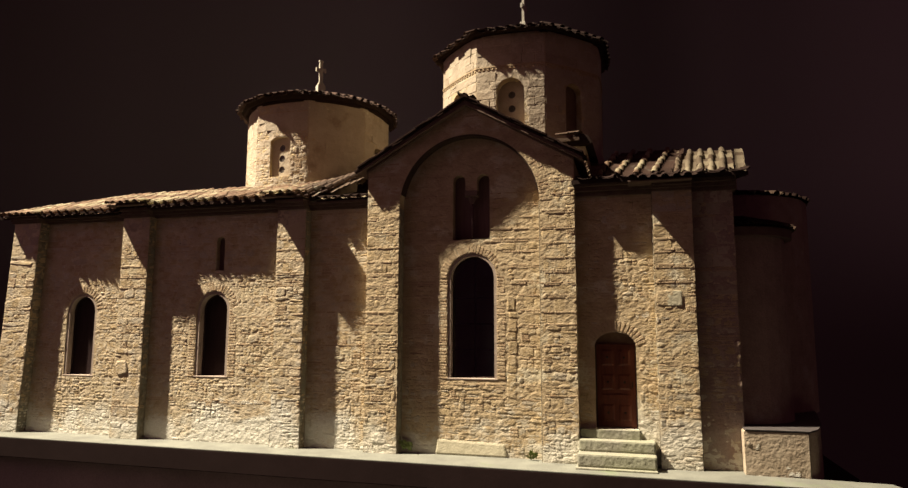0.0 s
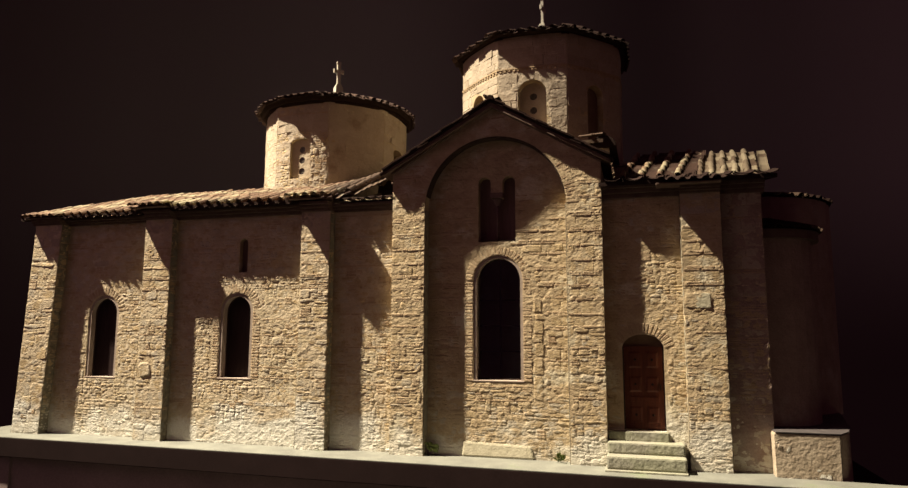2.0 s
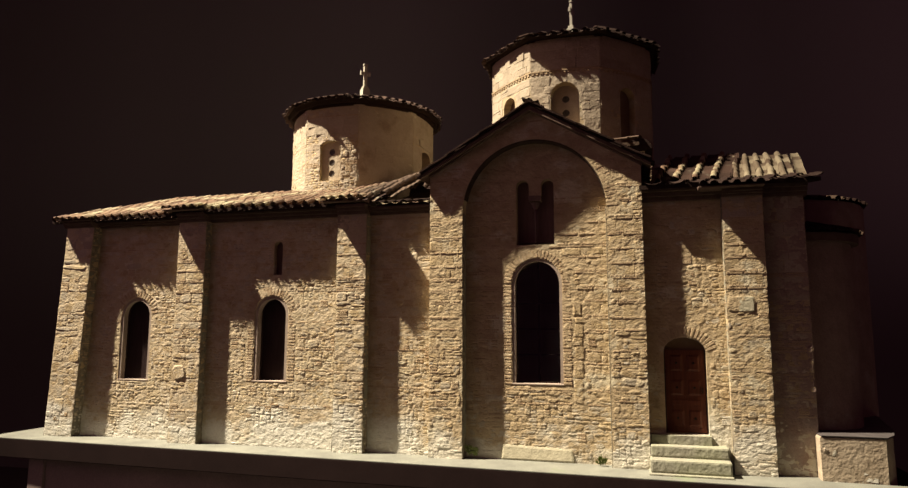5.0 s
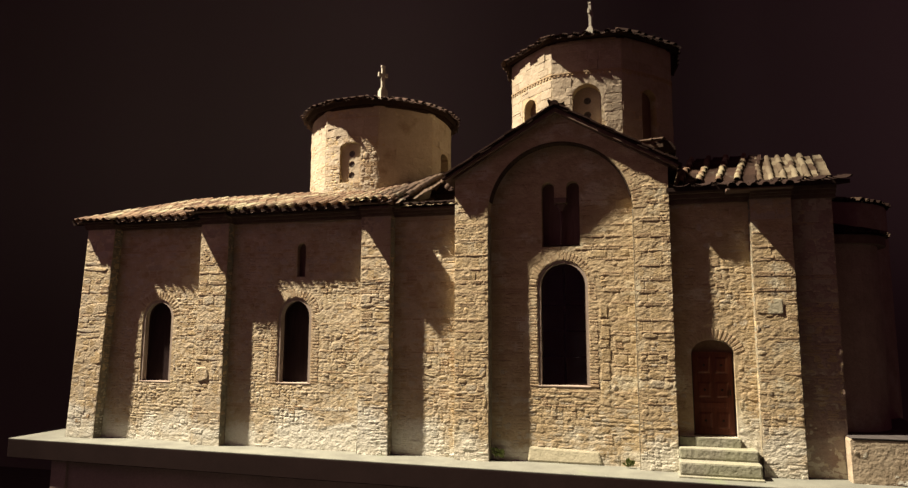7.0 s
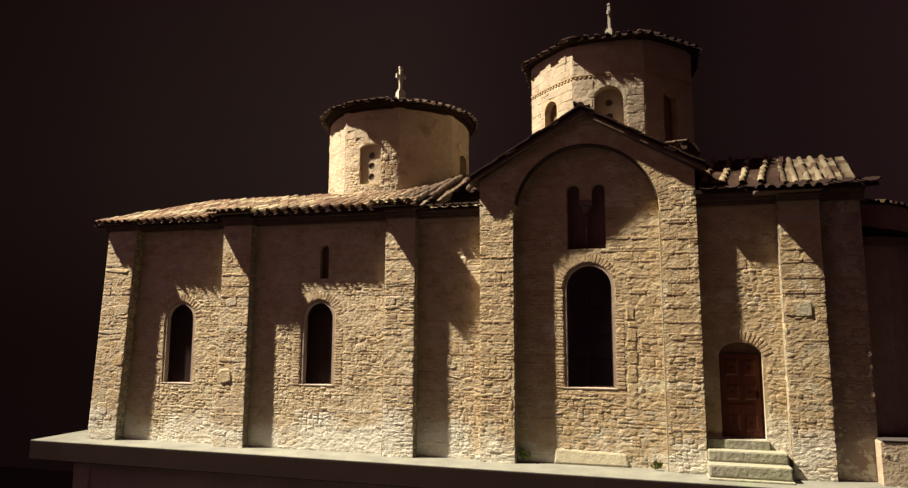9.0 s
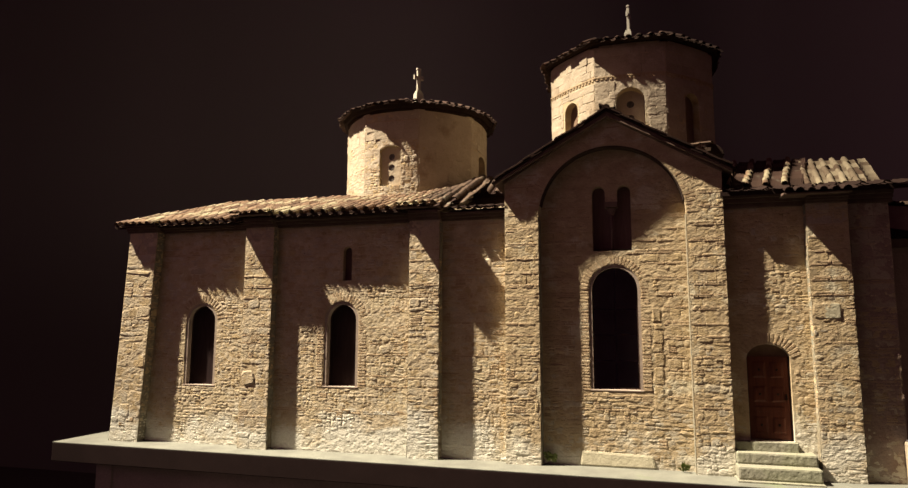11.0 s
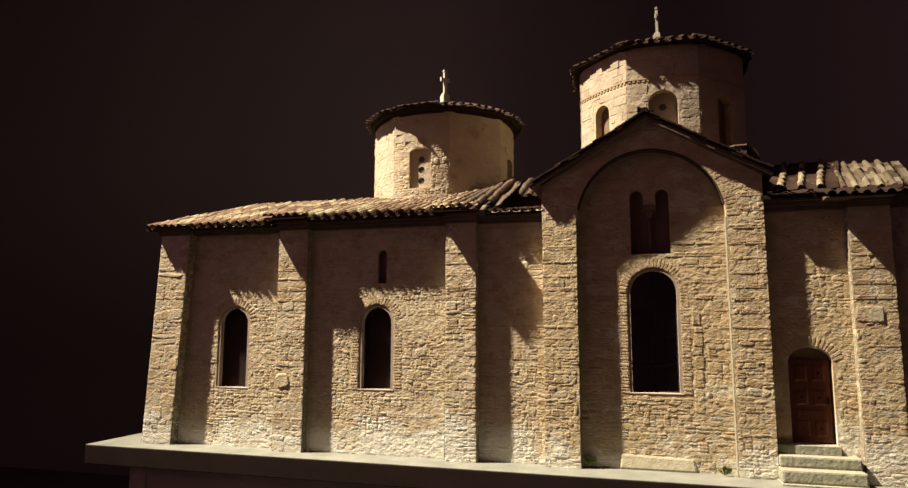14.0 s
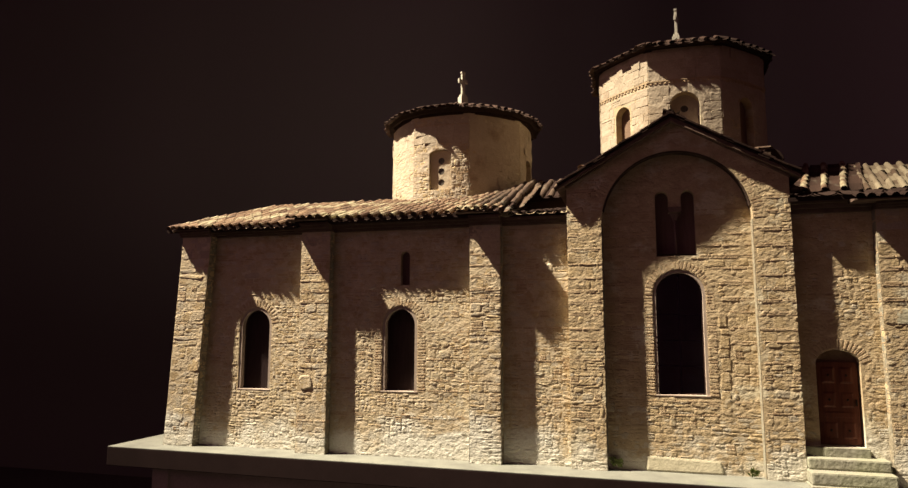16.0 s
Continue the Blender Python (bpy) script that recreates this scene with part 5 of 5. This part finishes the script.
# ------------------------------------------------------------------ crosses
def cross(name, label, at, h, turn):
    ob = thing(name, label, "cross", at)
    ob.rotation_euler = (0, 0, turn)
    part("base_block", Shape().box(-0.15, 0.15, -0.13, 0.13, -0.34, 0.16), MARBLE, ob, "", 0.02)
    part("base_moulding", Shape().box(-0.11, 0.11, -0.10, 0.10, 0.161, 0.25), MARBLE, ob, "", 0.02)
    part("shaft", Shape().box(-0.065, 0.065, -0.05, 0.05, 0.251, h), MARBLE, ob, "", 0.015)
    arm = h - 0.30
    for x in (-1, 1):
        part("arm", Shape().prism([(x * 0.066, -0.045, arm - 0.06), (x * 0.20, -0.045, arm - 0.09), (x * 0.20, -0.045, arm + 0.09), (x * 0.066, -0.045, arm + 0.06)],
                                  [(x * 0.066, 0.045, arm - 0.06), (x * 0.20, 0.045, arm - 0.09), (x * 0.20, 0.045, arm + 0.09), (x * 0.066, 0.045, arm + 0.06)]), MARBLE, ob, "", 0.02)
    part("top", Shape().box(-0.085, 0.085, -0.055, 0.055, h + 0.001, h + 0.08), MARBLE, ob, "", 0.02)
    return ob


cross("roof_cross", "pale stone cross on the tent roof of the lower drum", (*D1, 12.22), 1.08, radians(48))
cross("roof_cross", "pale stone cross on the tent roof of the taller drum", (D2[0] + 0.05, D2[1], 13.75), 1.12, radians(75))

# ------------------------------------------------------------------ door and steps
door = unit("door", "closed red-brown panelled wooden door in an arched doorway", (DX, 0.45, DZ0))


def dpart(nm, s, mat, lab="", bevel=0.0):
    o = part(nm, s, mat, None, lab, bevel)
    o.parent, o.matrix_parent_inverse = door, Matrix.Translation((-DX, -0.5, -DZ0))


dpart("door_leaf", Shape().box(DX - 0.46, DX + 0.46, 0.50, 0.55, DZ0 + 0.02, 2.82), DOOR, "", 0.004)
dpart("tympanum", Shape().prism([(u, 0.56, v) for u, v in arch_loop(DX, DW - 0.01, 2.79, DZ1 - 0.005, 0.33)], [(u, 0.64, v) for u, v in arch_loop(DX, DW - 0.01, 2.79, DZ1 - 0.005, 0.33)]), TYMPANUM, "plain brown tympanum")
for sx in (-1, 1):
    dpart("door_frame", Shape().box(DX + sx * 0.475 - 0.012, DX + sx * 0.475 + 0.012, 0.46, 0.56, DZ0, 2.82), FRAME)
for z0, z1 in ((0.98, 1.38), (1.72, 2.10), (2.30, 2.70)):
    for sx in (-1, 1):
        cx = DX + sx * 0.20
        dpart("door_panel", Shape().prism([(cx - 0.15, 0.499, z0), (cx + 0.15, 0.499, z0), (cx + 0.15, 0.499, z1), (cx - 0.15, 0.499, z1)],
                                              [(cx - 0.10, 0.475, z0 + 0.05), (cx + 0.10, 0.475, z0 + 0.05), (cx + 0.10, 0.475, z1 - 0.05), (cx - 0.10, 0.475, z1 - 0.05)]), DOOR, "", 0.008)
        dpart("stud", Shape().prism([(cx + 0.03 * math.cos(t), 0.474, (z0 + z1) / 2 + 0.03 * math.sin(t)) for t in [i * math.pi / 5 for i in range(10)]],
                                    [(cx + 0.012 * math.cos(t), 0.452, (z0 + z1) / 2 + 0.012 * math.sin(t)) for t in [i * math.pi / 5 for i in range(10)]]), IRON, "dark iron stud")
dpart("door_panel", Shape().box(DX - 0.33, DX + 0.33, 0.482, 0.499, 1.49, 1.61), DOOR, "", 0.008)
dpart("door_handle", Shape().box(DX + 0.37, DX + 0.40, 0.44, 0.499, 1.78, 1.92), IRON, "dark iron handle", 0.006)
fabric("threshold", Shape().box(2.34, 3.72, 0.12, 0.45, 0.60, 0.815), STEP, "pale stone threshold under the door", 0.015)
stairs = fabric("stair", Shape().box(2.27, 4.08, -0.62, 0.31, 0.0, 0.04), STEP, "two worn pale stone steps up to the side door", 0.01)
part("step", Shape().box(2.32, 4.06, -0.16, 0.31, 0.335, 0.60), STEP, stairs, "", 0.045)
part("step", Shape().box(2.30, 4.07, -0.50, 0.31, 0.04, 0.335), STEP, stairs, "", 0.045)

# ------------------------------------------------------------------ east end
def half_round(cx, cy, r, z0, z1, n=12, r1=None):
    r1 = r if r1 is None else r1
    pts = [(math.sin(math.pi * k / n), -math.cos(math.pi * k / n)) for k in range(n + 1)]
    return Shape().prism([(cx + r * a, cy + r * b, z0) for a, b in pts], [(cx + r1 * a, cy + r1 * b, z1) for a, b in pts])


fabric("wall", half_round(6.02, 2.15, 1.40, 0.9, 5.45), BROWN, "rounded stone wall of the side apse")
fabric("wall", half_round(6.02, 5.6, 2.70, 0.9, 6.9, 12), BROWN, "rounded stone wall of the main apse")
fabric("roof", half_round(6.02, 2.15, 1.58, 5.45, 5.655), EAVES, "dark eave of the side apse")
apse_low = fabric("roof", half_round(6.02, 2.15, 1.60, 5.66, 6.02, r1=0.3), TILE, "small tiled half-cone roof of the side apse")
apse_high = fabric("roof", half_round(6.02, 5.6, 2.74, 6.9, 7.3, r1=0.3), VERGE, "tiled half-cone roof of the main apse")


def cone_tiles(parent, cx, cy, r0, z0, r1, z1, count, seed, lit_span):
    """Barrel tiles running up a half-cone roof; lit tone between the two degrees given, painted shade elsewhere."""
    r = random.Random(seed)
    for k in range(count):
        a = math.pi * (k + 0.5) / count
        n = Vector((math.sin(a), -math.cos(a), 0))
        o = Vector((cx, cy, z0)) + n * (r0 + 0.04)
        tiles(parent, o, (math.cos(a), math.sin(a), 0), Vector((cx, cy, z1)) + n * r1 - o, [(0.0, r.uniform(-0.05, 0.03), (r0 - r1) * 0.95)], size=0.19, pitch=0.26, limit=4, seed=seed + k, tile=OLD_COVER if lit_span[0] < math.degrees(a) < lit_span[1] else UNLIT_COVER)


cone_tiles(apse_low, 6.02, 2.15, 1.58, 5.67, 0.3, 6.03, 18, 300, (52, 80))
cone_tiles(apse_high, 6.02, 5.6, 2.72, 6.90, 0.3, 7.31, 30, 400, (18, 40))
PODIUM = [(5.95, -0.13), (7.26, -0.10), (7.52, 0.34), (7.78, 1.16), (8.3, 4.0), (8.6, 8.0), (6.0, 8.0)]
bench = fabric("podium", Shape().prism([(x, y, -0.30) for x, y in PODIUM], [(x * 0.998, y + 0.03, 0.95) for x, y in PODIUM]), PODIUM_PLASTER, "low plastered stone podium round the apses", 0.05)
fabric("podium_ledge", Shape().prism([(x + 0.02, y - 0.012, 0.955) for x, y in PODIUM], [(x + 0.03, y - 0.025, 0.985) for x, y in PODIUM]), SLATE, "thin dark slate ledge on the podium", 0.008)
for k, ((xa, ya), (xb, yb)) in enumerate(zip(PODIUM[:3], PODIUM[1:4])):
    u = Vector((xb - xa, yb - ya, 0))
    if k == 0:
        q = coursed([(0, -0.2), (0.34, -0.2), (0.34, 0.86), (0, 0.86)], [], dict(RUBBLE, d=0.026), 900)
        q += [(rng.choice(BRICKS), rng.uniform(0.80, 1.12), rng.uniform(0.0, 0.52), rng.uniform(0.12, 0.22), rng.uniform(0.06, 0.14), 0.02, rng.gauss(0, 0.12)) for _ in range(8)]
    else:
        q = [(rng.choice(BRICKS), rng.uniform(0.25, 0.8) * u.length, rng.uniform(0.05, 0.62), rng.uniform(0.14, 0.26), rng.uniform(0.05, 0.13), 0.008, rng.gauss(0, 0.1)) for _ in range(9)]
    q_skin = q if k else q + coursed([(0.4, -0.2), (u.length, -0.2), (u.length, 0.86), (0.4, 0.86)], [], dict(RUBBLE, d=0.006), 905)
    skin(bench, frame_at((xa, ya + 0.015, 0), u, (u.y, -u.x, 0)), [(0, -0.2), (u.length, -0.2), (u.length, 0.94), (0, 0.94)], [], q_skin, 900 + 20 * k, PODIUM_PLASTER, level=0.012, rugged=0.4)
    lay(bench, frame_at((xa, ya + 0.015, 0), u, (u.y, -u.x, 0)), q, 60)

# ------------------------------------------------------------------ foot of the blind arch
fabric("footing_block", Shape().prism([(-1.38, Y5 - 0.06, 0.0), (0.50, Y5 - 0.06, 0.0), (0.50, Y5 + 0.04, 0.0), (-1.38, Y5 + 0.04, 0.0)], [(-1.34, Y5 - 0.025, 0.38), (0.44, Y5 - 0.025, 0.33), (0.44, Y5 + 0.04, 0.35), (-1.34, Y5 + 0.04, 0.40)]), PALE_BLOCK, "long pale worn footing stone at the wall", 0.05)


def weed(at, count, size, seed, label):
    """A tuft of narrow leaves out of a wall joint."""
    r = random.Random(seed)
    ob = thing("weed", label, "plant", at)
    for k in range(count):
        a, b, h = r.uniform(-1.2, 1.2), r.uniform(0.2, 1.1), size * r.uniform(0.5, 1.1)
        d = Vector((math.sin(a) * b, -abs(math.cos(a)) * b, 1.0)).normalized()
        side = d.cross(Vector((0.3, -1, 0.2))).normalized() * h * r.uniform(0.12, 0.22)
        o = Vector((r.uniform(-0.5, 0.5) * size, 0, r.uniform(0, 0.7) * size))
        mid, tip = o + d * h * 0.5, o + d * h + Vector((0, -0.1, -0.25)) * h * b
        lift = Vector((0, -0.006, 0.004))
        part("leaf", Shape().add([o, mid + side, tip, mid - side, mid + lift * 2], [(0, 1, 4), (1, 2, 4), (2, 3, 4), (3, 0, 4)]), LEAF, ob)


weed((-2.08, 0.19, 0.05), 34, 0.24, 5, "low green weed growing at the wall foot")
weed((1.17, 0.19, 0.0), 28, 0.19, 6, "small yellow-green weed at the wall foot")
